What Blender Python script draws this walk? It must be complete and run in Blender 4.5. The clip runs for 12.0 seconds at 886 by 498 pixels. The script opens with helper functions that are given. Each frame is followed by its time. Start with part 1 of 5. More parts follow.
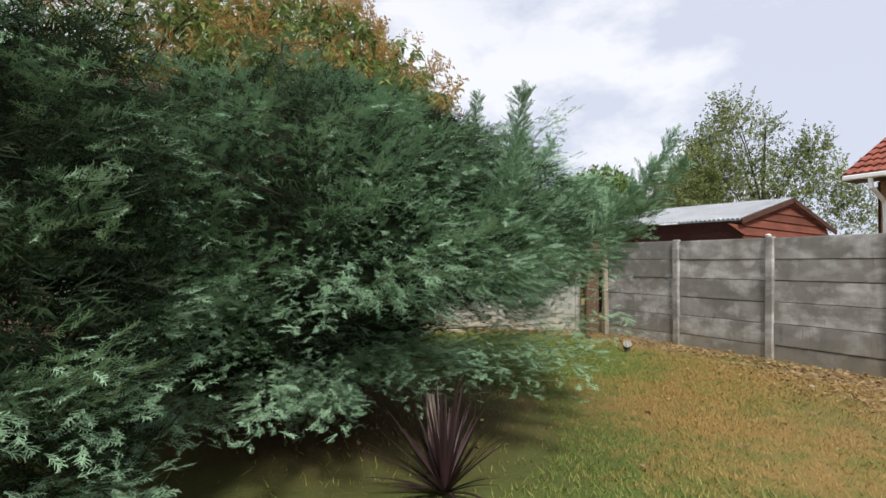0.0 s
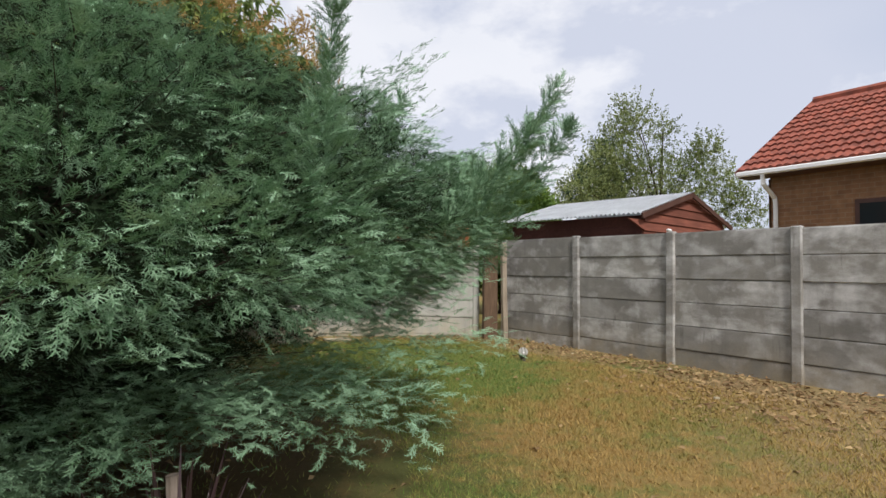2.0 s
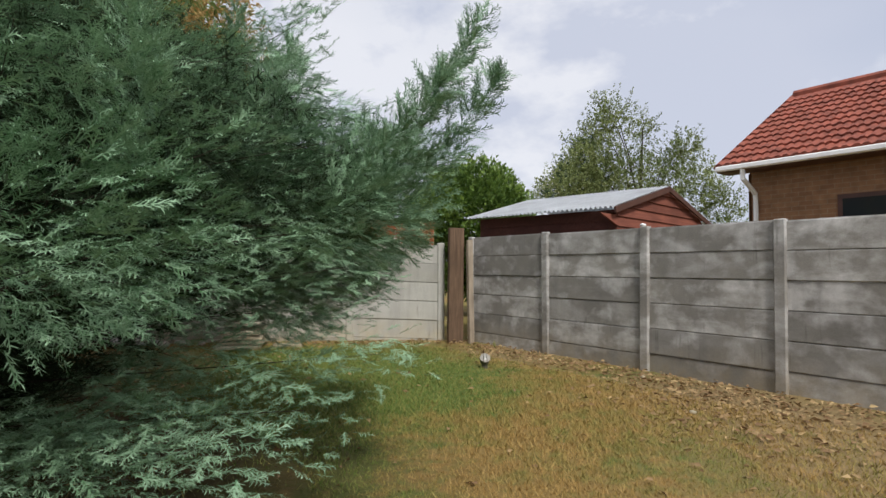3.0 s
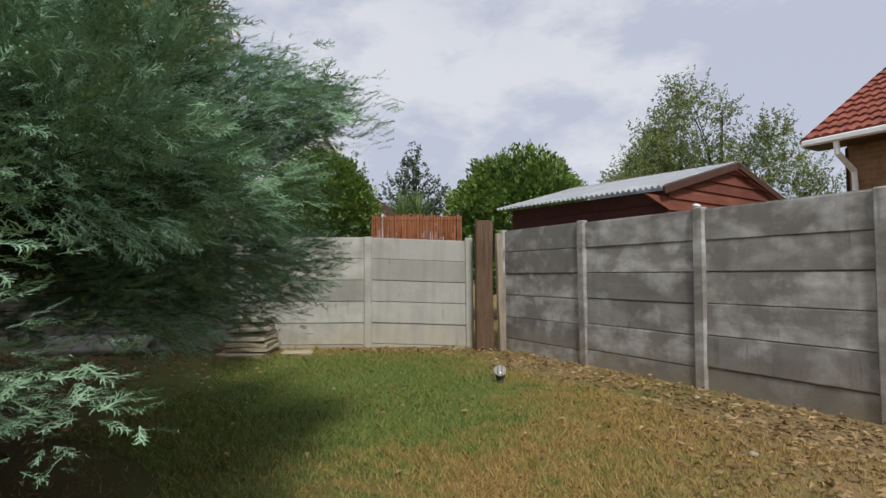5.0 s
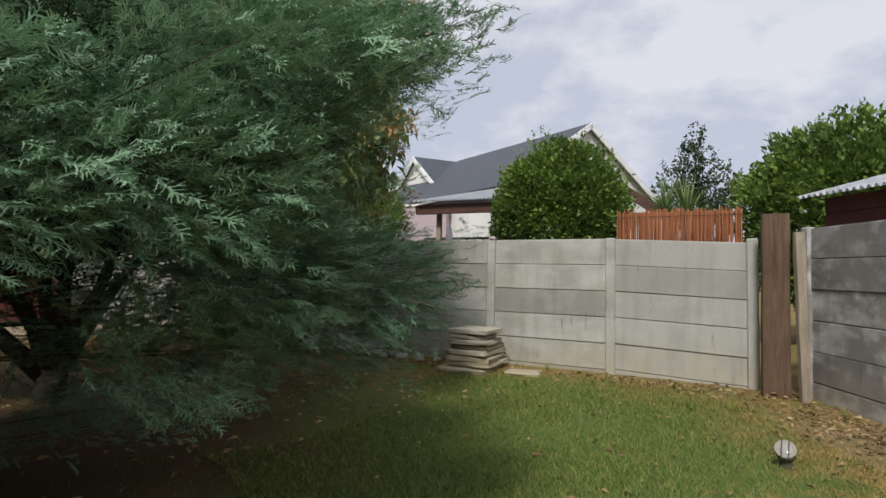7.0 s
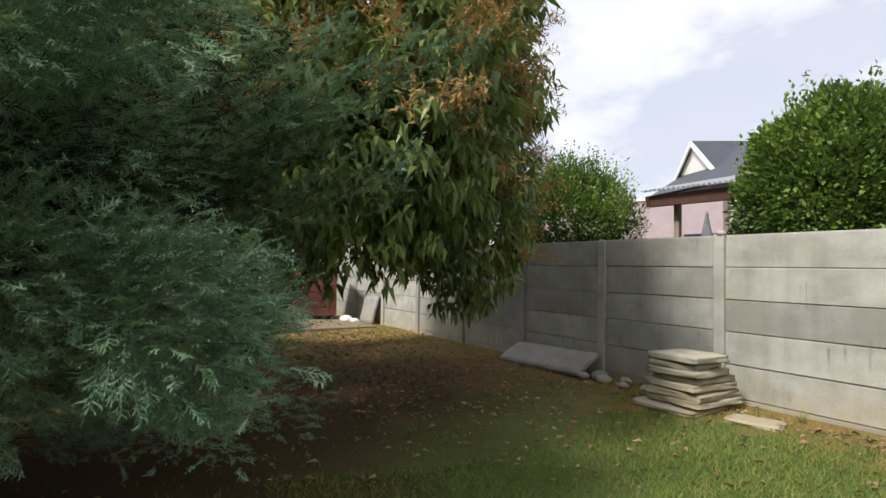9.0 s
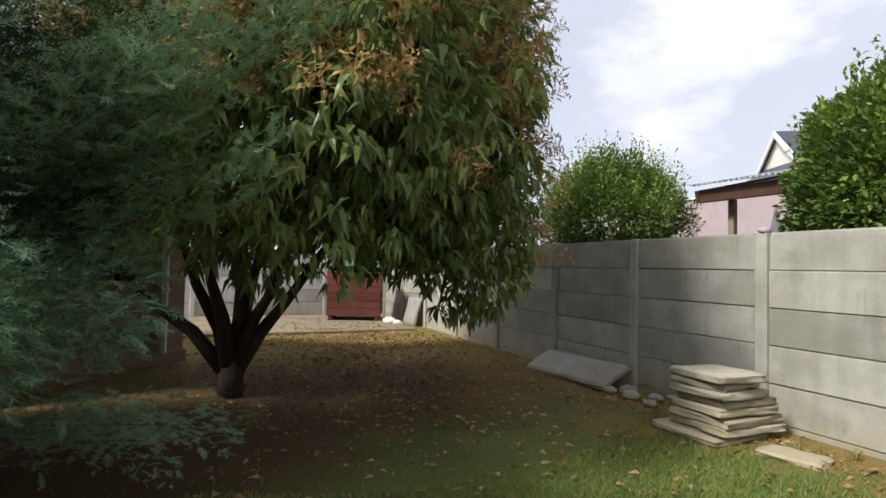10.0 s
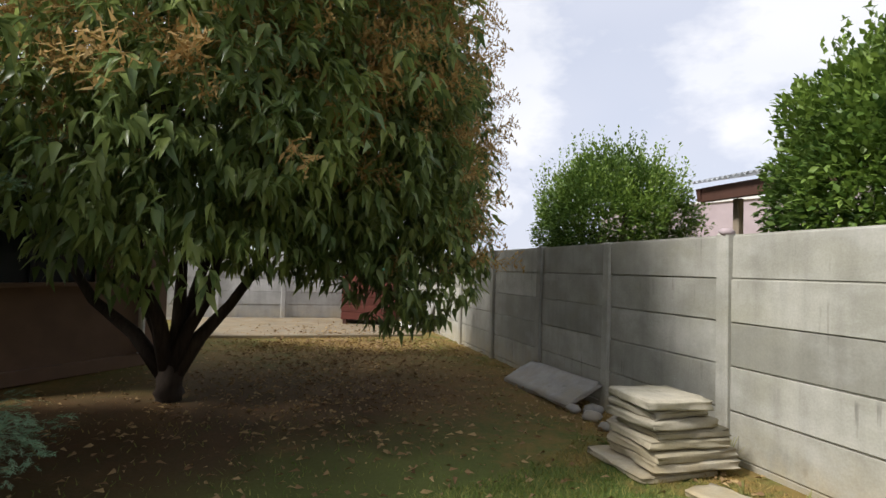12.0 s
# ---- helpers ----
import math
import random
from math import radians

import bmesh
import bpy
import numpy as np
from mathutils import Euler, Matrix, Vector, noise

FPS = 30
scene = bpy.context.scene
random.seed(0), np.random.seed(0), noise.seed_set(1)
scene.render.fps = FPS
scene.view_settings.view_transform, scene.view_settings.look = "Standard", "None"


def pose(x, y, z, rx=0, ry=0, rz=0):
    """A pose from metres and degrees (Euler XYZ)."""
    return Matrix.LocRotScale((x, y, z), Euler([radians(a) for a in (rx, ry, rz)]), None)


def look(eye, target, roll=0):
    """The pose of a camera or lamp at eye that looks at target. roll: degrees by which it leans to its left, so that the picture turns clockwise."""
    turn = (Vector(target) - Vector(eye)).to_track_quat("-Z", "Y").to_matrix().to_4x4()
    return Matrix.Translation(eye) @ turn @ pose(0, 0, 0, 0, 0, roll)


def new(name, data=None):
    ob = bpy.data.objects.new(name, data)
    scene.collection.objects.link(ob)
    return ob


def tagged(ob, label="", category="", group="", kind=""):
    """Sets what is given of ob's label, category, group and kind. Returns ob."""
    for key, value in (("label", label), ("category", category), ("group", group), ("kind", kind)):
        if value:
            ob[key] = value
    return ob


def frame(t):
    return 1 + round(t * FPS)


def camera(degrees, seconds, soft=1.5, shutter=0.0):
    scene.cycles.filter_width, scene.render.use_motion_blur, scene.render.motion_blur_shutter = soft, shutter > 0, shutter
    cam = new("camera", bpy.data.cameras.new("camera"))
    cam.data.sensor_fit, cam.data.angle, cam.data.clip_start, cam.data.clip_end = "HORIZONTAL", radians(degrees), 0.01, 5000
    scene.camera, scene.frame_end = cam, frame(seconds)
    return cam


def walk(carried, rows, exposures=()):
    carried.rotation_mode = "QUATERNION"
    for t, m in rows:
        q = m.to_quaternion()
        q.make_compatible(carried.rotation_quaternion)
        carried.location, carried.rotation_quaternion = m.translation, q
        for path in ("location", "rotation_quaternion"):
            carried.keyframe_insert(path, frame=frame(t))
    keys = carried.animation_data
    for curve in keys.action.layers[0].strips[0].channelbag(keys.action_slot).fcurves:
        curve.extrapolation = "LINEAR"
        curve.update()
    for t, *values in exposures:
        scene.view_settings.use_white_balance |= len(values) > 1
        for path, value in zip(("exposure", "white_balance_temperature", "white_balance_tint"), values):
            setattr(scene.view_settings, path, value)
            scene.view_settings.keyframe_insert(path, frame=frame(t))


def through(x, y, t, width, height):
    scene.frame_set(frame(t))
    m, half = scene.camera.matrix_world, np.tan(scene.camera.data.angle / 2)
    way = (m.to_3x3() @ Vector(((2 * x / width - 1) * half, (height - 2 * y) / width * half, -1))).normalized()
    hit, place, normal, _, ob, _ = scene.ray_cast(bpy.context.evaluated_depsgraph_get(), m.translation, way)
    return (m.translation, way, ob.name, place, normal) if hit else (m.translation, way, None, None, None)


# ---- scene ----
cam = camera(77.7, 12.0)
EXPOSURES = [(0, 0.52, 6300, 12), (3.2, 0.27, 6250, 12), (5.5, 0.08, 6200, 12), (7.5, 0.24, 6250, 12), (9.4, 0.65, 6400, 12), (12, 0.6, 6400, 12)]
PATH = [
    (0, (0.059, -0.316, 1.183), (0.031, 1.682, 1.253), 1.1),
    (0.5, (0.122, 0.039, 1.158), (0.187, 2.037, 1.237), 1.0),
    (1, (0.262, 0.223, 1.196), (0.404, 2.217, 1.274), 0.9),
    (1.5, (0.431, 0.479, 1.174), (0.647, 2.466, 1.253), 0.7),
    (2, (0.624, 0.78, 1.198), (0.897, 2.76, 1.271), 0.6),
    (2.5, (0.844, 1.105, 1.198), (1.158, 3.079, 1.274), 0.6),
    (3, (1.075, 1.381, 1.172), (1.405, 3.352, 1.249), 0.5),
    (3.2, (1.188, 1.484, 1.171), (1.517, 3.455, 1.243), 0.6),
    (4.8, (1.893, 2.184, 1.084), (2.045, 4.176, 1.175), -0.4),
    (5, (1.959, 2.318, 1.092), (2.017, 4.316, 1.183), -0.3),
    (5.5, (2.1, 2.68, 1.09), (1.917, 4.67, 1.184), 0.1),
    (6, (2.226, 3.017, 1.112), (1.811, 4.971, 1.206), 0.4),
    (6.5, (2.322, 3.364, 1.127), (1.637, 5.24, 1.221), 0.8),
    (7, (2.38, 3.679, 1.23), (1.453, 5.449, 1.308), 0.9),
    (7.5, (2.41, 4.037, 1.292), (1.297, 5.698, 1.352), 0.8),
    (7.6, (2.447, 4.119, 1.294), (1.282, 5.743, 1.348), 0.9),
    (9.3, (2.799, 5.586, 1.303), (1.042, 6.54, 1.367), 0.7),
    (9.5, (2.811, 5.779, 1.306), (1.028, 6.683, 1.366), 0.7),
    (10, (2.767, 6.178, 1.307), (0.933, 6.973, 1.372), 1.1),
    (10.5, (2.752, 6.561, 1.314), (0.88, 7.262, 1.378), 1.1),
    (11, (2.781, 6.883, 1.337), (0.887, 7.52, 1.403), 1.1),
    (11.5, (2.795, 7.181, 1.355), (0.889, 7.781, 1.425), 1.2),
    (12, (2.848, 7.454, 1.339), (0.928, 8.011, 1.413), 1.6),
]
walk(cam, [(t, look(eye, target, roll)) for t, eye, target, roll in PATH], EXPOSURES)

# ---- sky and sun: bright broken overcast ----
SUN_ELEV, SUN_AZ = 47.0, -80.0          # azimuth: degrees from +x, counter-clockwise
world = bpy.data.worlds.new("sky")
scene.world = world
world.use_nodes = True
wn, wl = world.node_tree.nodes, world.node_tree.links
wn.clear()
w_out, w_bg = wn.new("ShaderNodeOutputWorld"), wn.new("ShaderNodeBackground")
w_sky, w_tc, w_map = wn.new("ShaderNodeTexSky"), wn.new("ShaderNodeTexCoord"), wn.new("ShaderNodeMapping")
w_sky.sky_type, w_sky.sun_disc = "NISHITA", False
w_sky.sun_elevation, w_sky.sun_rotation = radians(SUN_ELEV), radians(90 - SUN_AZ)
w_map.inputs["Scale"].default_value = (1.0, 1.0, 1.9)
w_n1, w_n2 = wn.new("ShaderNodeTexNoise"), wn.new("ShaderNodeTexNoise")
w_n1.inputs["Scale"].default_value, w_n1.inputs["Detail"].default_value, w_n1.inputs["Roughness"].default_value = 2.6, 8.0, 0.58
w_n2.inputs["Scale"].default_value, w_n2.inputs["Detail"].default_value = 1.5, 3.0
w_r1, w_r2 = wn.new("ShaderNodeValToRGB"), wn.new("ShaderNodeValToRGB")
w_r1.color_ramp.elements[0].position, w_r1.color_ramp.elements[0].color = 0.46, (0.70, 0.735, 0.83, 1)
w_r1.color_ramp.elements[1].position, w_r1.color_ramp.elements[1].color = 0.56, (0.96, 0.965, 0.985, 1)
w_r2.color_ramp.elements[0].position, w_r2.color_ramp.elements[0].color = 0.30, (0.72, 0.72, 0.72, 1)
w_r2.color_ramp.elements[1].position, w_r2.color_ramp.elements[1].color = 0.55, (0.95, 0.95, 0.95, 1)
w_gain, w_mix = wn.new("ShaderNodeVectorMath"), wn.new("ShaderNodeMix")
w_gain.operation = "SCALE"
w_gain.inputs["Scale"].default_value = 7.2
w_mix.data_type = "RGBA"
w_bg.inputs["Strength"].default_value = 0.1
wl.new(w_tc.outputs["Generated"], w_map.inputs["Vector"])
wl.new(w_map.outputs["Vector"], w_n1.inputs["Vector"])
wl.new(w_map.outputs["Vector"], w_n2.inputs["Vector"])
wl.new(w_n1.outputs["Fac"], w_r1.inputs["Fac"])
wl.new(w_n2.outputs["Fac"], w_r2.inputs["Fac"])
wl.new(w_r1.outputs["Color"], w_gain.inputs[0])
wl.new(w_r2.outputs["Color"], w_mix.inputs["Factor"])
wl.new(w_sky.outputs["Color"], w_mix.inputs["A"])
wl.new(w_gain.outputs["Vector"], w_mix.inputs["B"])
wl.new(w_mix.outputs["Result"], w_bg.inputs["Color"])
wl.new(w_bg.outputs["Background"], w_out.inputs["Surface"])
sun = new("sun", bpy.data.lights.new("sun", "SUN"))
sun.data.energy, sun.data.angle, sun.data.color = 2.85, radians(9), (1.0, 0.96, 0.9)
sun_way = Vector((math.cos(radians(SUN_AZ)) * math.cos(radians(SUN_ELEV)), math.sin(radians(SUN_AZ)) * math.cos(radians(SUN_ELEV)), math.sin(radians(SUN_ELEV))))
sun.matrix_world = look(sun_way * 40, (0, 0, 0))


# ---- materials ----
class Mat:
    """A small node-graph writer round one Principled surface."""

    def __init__(self, name, rough=0.8, metal=0.0, spec=0.3):
        self.m = bpy.data.materials.new(name)
        self.m.use_nodes = True
        self.n, self.l = self.m.node_tree.nodes, self.m.node_tree.links
        self.b = self.n["Principled BSDF"]
        self.b.inputs["Roughness"].default_value, self.b.inputs["Metallic"].default_value = rough, metal
        self.b.inputs["Specular IOR Level"].default_value = spec
        self.tc = self.n.new("ShaderNodeTexCoord")
        self.oi = self.n.new("ShaderNodeObjectInfo")
        self.geo = self.n.new("ShaderNodeNewGeometry")

    def put(self, socket, value):
        if hasattr(value, "links"):
            self.l.new(value, socket)
        elif isinstance(value, (int, float)) and hasattr(socket.default_value, "__len__"):
            socket.default_value = (value, value, value, 1)[:len(socket.default_value)]
        elif isinstance(value, (tuple, list)) and len(value) == 3 and len(socket.default_value) == 4:
            socket.default_value = (*value, 1)
        else:
            socket.default_value = value

    def coords(self, space="Object", scale=(1, 1, 1), shift=None, random_shift=False):
        mp = self.n.new("ShaderNodeMapping")
        self.l.new(self.geo.outputs["Position"] if space == "World" else self.tc.outputs[space], mp.inputs["Vector"])
        mp.inputs["Scale"].default_value = scale
        if random_shift:
            mul = self.math("MULTIPLY", self.oi.outputs["Random"], 37.0)
            self.l.new(mul, mp.inputs["Location"])
        elif shift:
            mp.inputs["Location"].default_value = shift
        return mp.outputs["Vector"]

    def noise(self, vec, scale, detail=4.0, rough=0.55, distort=0.0):
        nd = self.n.new("ShaderNodeTexNoise")
        self.l.new(vec, nd.inputs["Vector"])
        nd.inputs["Scale"].default_value, nd.inputs["Detail"].default_value = scale, detail
        nd.inputs["Roughness"].default_value, nd.inputs["Distortion"].default_value = rough, distort
        return nd.outputs["Fac"]

    def wave(self, vec, scale, distort=2.0, direction="X"):
        nd = self.n.new("ShaderNodeTexWave")
        self.l.new(vec, nd.inputs["Vector"])
        nd.bands_direction = direction
        nd.inputs["Scale"].default_value, nd.inputs["Distortion"].default_value, nd.inputs["Detail"].default_value = scale, distort, 3
        return nd.outputs["Fac"]

    def ramp(self, fac, *stops):
        nd = self.n.new("ShaderNodeValToRGB")
        self.put(nd.inputs["Fac"], fac)
        e = nd.color_ramp.elements
        while len(e) < len(stops):
            e.new(0.5)
        for el, (p, c) in zip(e, stops):
            el.position = p
            el.color = (c, c, c, 1) if isinstance(c, (int, float)) else (*c, 1)
        return nd.outputs["Color"]

    def mix(self, fac, a, b, mode="MIX"):
        nd = self.n.new("ShaderNodeMix")
        nd.data_type, nd.blend_type = "RGBA", mode
        self.put(nd.inputs["Factor"], fac)
        self.put(nd.inputs["A"], a)
        self.put(nd.inputs["B"], b)
        return nd.outputs["Result"]

    def math(self, op, a, b=0.0):
        nd = self.n.new("ShaderNodeMath")
        nd.operation = op
        self.put(nd.inputs[0], a)
        self.put(nd.inputs[1], b)
        return nd.outputs[0]

    def far(self, centre, near, beyond, wobble=0.0):
        """1 at the centre point of the plan, 0 beyond; with an uneven rim."""
        nd = self.n.new("ShaderNodeVectorMath")
        nd.operation = "DISTANCE"
        flat = self.coords("World", (1, 1, 0))
        self.l.new(flat, nd.inputs[0])
        nd.inputs[1].default_value = (*centre, 0)
        d = nd.outputs["Value"]
        if wobble:
            d = self.math("ADD", d, self.math("MULTIPLY", self.math("SUBTRACT", self.noise(flat, 1.3, 5), 0.5), wobble))
        mr = self.n.new("ShaderNodeMapRange")
        self.l.new(d, mr.inputs["Value"])
        mr.inputs["From Min"].default_value, mr.inputs["From Max"].default_value = beyond, near
        return mr.outputs["Result"]

    def color(self, value):
        self.put(self.b.inputs["Base Color"], value)
        return self

    def rough(self, value):
        self.put(self.b.inputs["Roughness"], value)
        return self

    def bump(self, height, strength=0.4, distance=0.01):
        nd = self.n.new("ShaderNodeBump")
        nd.inputs["Strength"].default_value, nd.inputs["Distance"].default_value = strength, distance
        self.put(nd.inputs["Height"], height)
        self.l.new(nd.outputs["Normal"], self.b.inputs["Normal"])
        return self


def concrete(name, base, light, dark, blotch=0.5, moss=(0.30, 0.29, 0.20), moss_amount=0.35):
    m = Mat(name, 0.9, 0, 0.25)
    w = m.coords("World")
    own = m.coords("World", random_shift=True)
    big = m.ramp(m.noise(own, 2.3, 3, 0.5), (0.40, 0.0), (0.62, 1.0))
    c = m.mix(big, dark, base)
    pale = m.ramp(m.noise(m.coords("World", (1, 1, 1.9), random_shift=True), 2.1, 5, 0.62, 0.2), (0.44, 0.0), (0.66, 1.0))
    pale = m.math("MULTIPLY", pale, m.ramp(m.oi.outputs["Random"], (0.25, 0.25), (0.6, 1.0)))
    c = m.mix(m.math("MULTIPLY", pale, blotch), c, light)
    worn = m.ramp(m.noise(m.coords("World", (1, 1, 1.3), random_shift=True), 2.9, 3, 0.5, 0.1), (0.52, 0.0), (0.66, 1.0))
    worn = m.math("MULTIPLY", worn, m.ramp(m.noise(w, 14, 3), (0.30, 0.55), (0.6, 1.0)))
    c = m.mix(m.math("MULTIPLY", worn, blotch), c, light)
    tone = m.ramp(m.oi.outputs["Random"], (0.0, 0.80), (1.0, 1.12))
    c = m.mix(1.0, c, tone, "MULTIPLY")
    streak = m.ramp(m.noise(m.coords("World", (7, 7, 0.8)), 1.4, 4), (0.45, 0.0), (0.75, 1.0))
    c = m.mix(m.math("MULTIPLY", streak, 0.28), c, (0.16, 0.155, 0.14))
    mossy = m.ramp(m.noise(m.coords("World", (1, 1, 2.0)), 1.7, 5), (0.50, 0.0), (0.72, 1.0))
    c = m.mix(m.math("MULTIPLY", mossy, moss_amount), c, moss)
    drip = m.ramp(m.noise(m.coords("World", (16, 16, 1.1)), 1.0, 3, 0.6), (0.60, 0.0), (0.70, 1.0))
    where = m.ramp(m.noise(m.coords("World", (0.9, 0.9, 2.4), (3, 1, 4)), 1.3, 2), (0.52, 0.0), (0.62, 1.0))
    c = m.mix(m.math("MULTIPLY", m.math("MULTIPLY", drip, where), 0.5), c, (0.09, 0.085, 0.075))
    height = m.n.new("ShaderNodeSeparateXYZ")
    m.l.new(m.geo.outputs["Position"], height.inputs["Vector"])
    mud = m.math("MULTIPLY", m.ramp(height.outputs["Z"], (0.02, 1.0), (0.42, 0.0)), m.ramp(m.noise(w, 3.5, 5, 0.65), (0.35, 0.1), (0.65, 1.0)))
    c = m.mix(m.math("MULTIPLY", mud, 0.75), c, tuple(base[i] * k for i, k in enumerate((1.0, 0.86, 0.62))))
    fine = m.noise(w, 70, 5, 0.7)
    c = m.mix(1.0, c, m.ramp(fine, (0.3, 0.88), (0.7, 1.08)), "MULTIPLY")
    pits = m.ramp(m.noise(w, 30, 3), (0.28, 0.0), (0.36, 1.0))
    return m.color(c).bump(m.math("ADD", m.math("MULTIPLY", fine, 0.5), pits), 0.25, 0.004).m


def timber(name, a, b, along="Z", rough=0.8):
    m = Mat(name, rough, 0, 0.25)
    sc = {"X": (1, 14, 14), "Y": (14, 1, 14), "Z": (14, 14, 1)}[along]
    v = m.coords("Object", sc, random_shift=True)
    grain = m.noise(v, 2.0, 6, 0.65, 0.6)
    c = m.mix(m.ramp(grain, (0.3, 0.0), (0.7, 1.0)), a, b)
    stain = m.ramp(m.noise(m.coords("World"), 2.2, 4), (0.40, 0.0), (0.70, 1.0))
    c = m.mix(m.math("MULTIPLY", stain, 0.45), c, tuple(x * 0.55 for x in a))
    c = m.mix(1.0, c, m.ramp(m.oi.outputs["Random"], (0, 0.78), (1, 1.2)), "MULTIPLY")
    return m.color(c).bump(grain, 0.4, 0.004).m


def plain(name, col, rough=0.6, metal=0.0, vary=0.15, scale=9.0):
    m = Mat(name, rough, metal, 0.4)
    nz = m.noise(m.coords("World"), scale, 5)
    lo, hi = 1 - vary, 1 + vary
    return m.color(m.mix(1.0, col, m.ramp(nz, (0.3, lo), (0.7, hi)), "MULTIPLY")).bump(nz, 0.08, 0.003).m


def leafy(name, young, old, dark, through=0.3, rough=0.55, patch=1.6, attr="", spec=0.35):
    """Leaves: light passes through them; tone varies from leaf to leaf and from bough to bough."""
    m = Mat(name, rough, 0, spec)
    isl = m.geo.outputs["Random Per Island"]
    c = m.mix(isl, old, young)
    if attr:
        at = m.n.new("ShaderNodeAttribute")
        at.attribute_name = attr
        c = m.mix(at.outputs["Fac"], c, young)
    pz = m.ramp(m.noise(m.coords("World"), patch, 3), (0.38, 1.0), (0.62, 0.0))
    c = m.mix(m.math("MULTIPLY", pz, 0.55), c, dark)
    m.color(c)
    tr, mx = m.n.new("ShaderNodeBsdfTranslucent"), m.n.new("ShaderNodeMixShader")
    m.l.new(c, tr.inputs["Color"])
    mx.inputs["Fac"].default_value = through
    out = m.n["Material Output"]
    m.l.new(m.b.outputs["BSDF"], mx.inputs[1])
    m.l.new(tr.outputs["BSDF"], mx.inputs[2])
    m.l.new(mx.outputs["Shader"], out.inputs["Surface"])
    return m.m


def lawn_colour(m):
    """Tired garden grass: green and straw patches, bare litter strip by the fence, litter with painted shade beneath
    the tree.
    """
    w = m.coords("World", (1, 1, 0))
    n1 = m.noise(w, 0.75, 5, 0.6)
    n2 = m.noise(w, 3.2, 5, 0.65)
    n3 = m.noise(w, 28, 4, 0.7)
    green = m.mix(n3, (0.052, 0.115, 0.016), (0.115, 0.205, 0.03))
    straw = m.mix(n3, (0.23, 0.135, 0.038), (0.42, 0.27, 0.085))
    n4 = m.noise(w, 9.0, 4, 0.6)
    wet = m.math("ADD", m.math("MULTIPLY", m.far((0.5, 7.7), 0.5, 3.1, 1.2), 0.70), m.math("MULTIPLY", m.far((-0.6, 3.2), 0.5, 3.0, 1.0), 0.5))
    f = m.math("SUBTRACT", m.math("ADD", m.math("MULTIPLY", n1, 0.8), m.math("MULTIPLY", n2, 0.8)), wet)
    f = m.math("ADD", f, m.math("MULTIPLY", m.math("SUBTRACT", n4, 0.5), 0.7))
    return m.mix(m.ramp(f, (0.50, 0.0), (0.86, 1.0)), green, straw), n2, n3


def build_ground():
    m = Mat("lawn_soil", 0.95, 0, 0.15)
    c, n2, n3 = lawn_colour(m)
    c = m.mix(0.35, c, (0.11, 0.085, 0.045))
    soil = m.mix(n3, (0.15, 0.10, 0.05), (0.37, 0.26, 0.135))
    strip = m.math("ADD", m.far((4.6, 6.2), 0.5, 1.7, 1.3), m.math("ADD", m.far((3.3, 8.9), 0.3, 1.3, 1.0), m.math("ADD", m.far((1.7, 10.3), 0.2, 1.0, 0.8), m.far((4.4, 4.0), 0.5, 1.9, 1.5))))
    c = m.mix(m.math("MINIMUM", m.math("MULTIPLY", strip, 0.85), 0.85), c, soil)
    # brown litter beneath the trees, its colour deepened to stand in for canopy shade
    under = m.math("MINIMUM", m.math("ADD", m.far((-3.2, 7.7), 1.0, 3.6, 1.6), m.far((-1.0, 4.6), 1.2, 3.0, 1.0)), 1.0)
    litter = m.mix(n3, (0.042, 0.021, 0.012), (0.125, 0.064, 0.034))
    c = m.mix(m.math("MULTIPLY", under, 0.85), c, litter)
    c = m.mix(m.ramp(m.noise(m.coords("World", (1, 1, 0)), 0.08, 4), (0.4, 0.0), (0.6, 0.35)), c, (0.10, 0.13, 0.04))
    return m.color(c).bump(m.math("ADD", n2, n3), 0.8, 0.02).m


def grass_mat():
    m = Mat("grass_blade", 0.7, 0, 0.2)
    c, n2, n3 = lawn_colour(m)
    c = m.mix(m.math("MULTIPLY", m.geo.outputs["Random Per Island"], 0.5), c, (0.44, 0.33, 0.12))
    return m.color(c).m


def brick_mat():
    m = Mat("brick_brown", 0.85, 0, 0.25)
    bt = m.n.new("ShaderNodeTexBrick")
    sep, com = m.n.new("ShaderNodeSeparateXYZ"), m.n.new("ShaderNodeCombineXYZ")
    m.l.new(m.coords("Object"), sep.inputs["Vector"])
    m.l.new(m.math("ADD", sep.outputs["X"], sep.outputs["Y"]), com.inputs["X"])
    m.l.new(sep.outputs["Z"], com.inputs["Y"])
    m.l.new(com.outputs["Vector"], bt.inputs["Vector"])
    bt.inputs["Color1"].default_value, bt.inputs["Color2"].default_value = (0.27, 0.145, 0.072, 1), (0.225, 0.115, 0.058, 1)
    bt.inputs["Mortar"].default_value = (0.27, 0.19, 0.12, 1)
    bt.inputs["Scale"].default_value, bt.inputs["Mortar Size"].default_value = 1.0, 0.006
    bt.inputs["Brick Width"].default_value, bt.inputs["Row Height"].default_value = 0.23, 0.086
    nz = m.noise(m.coords("World"), 6, 5)
    return m.color(m.mix(1.0, bt.outputs["Color"], m.ramp(nz, (0.3, 0.8), (0.7, 1.15)), "MULTIPLY")).bump(bt.outputs["Fac"], -0.4, 0.006).m


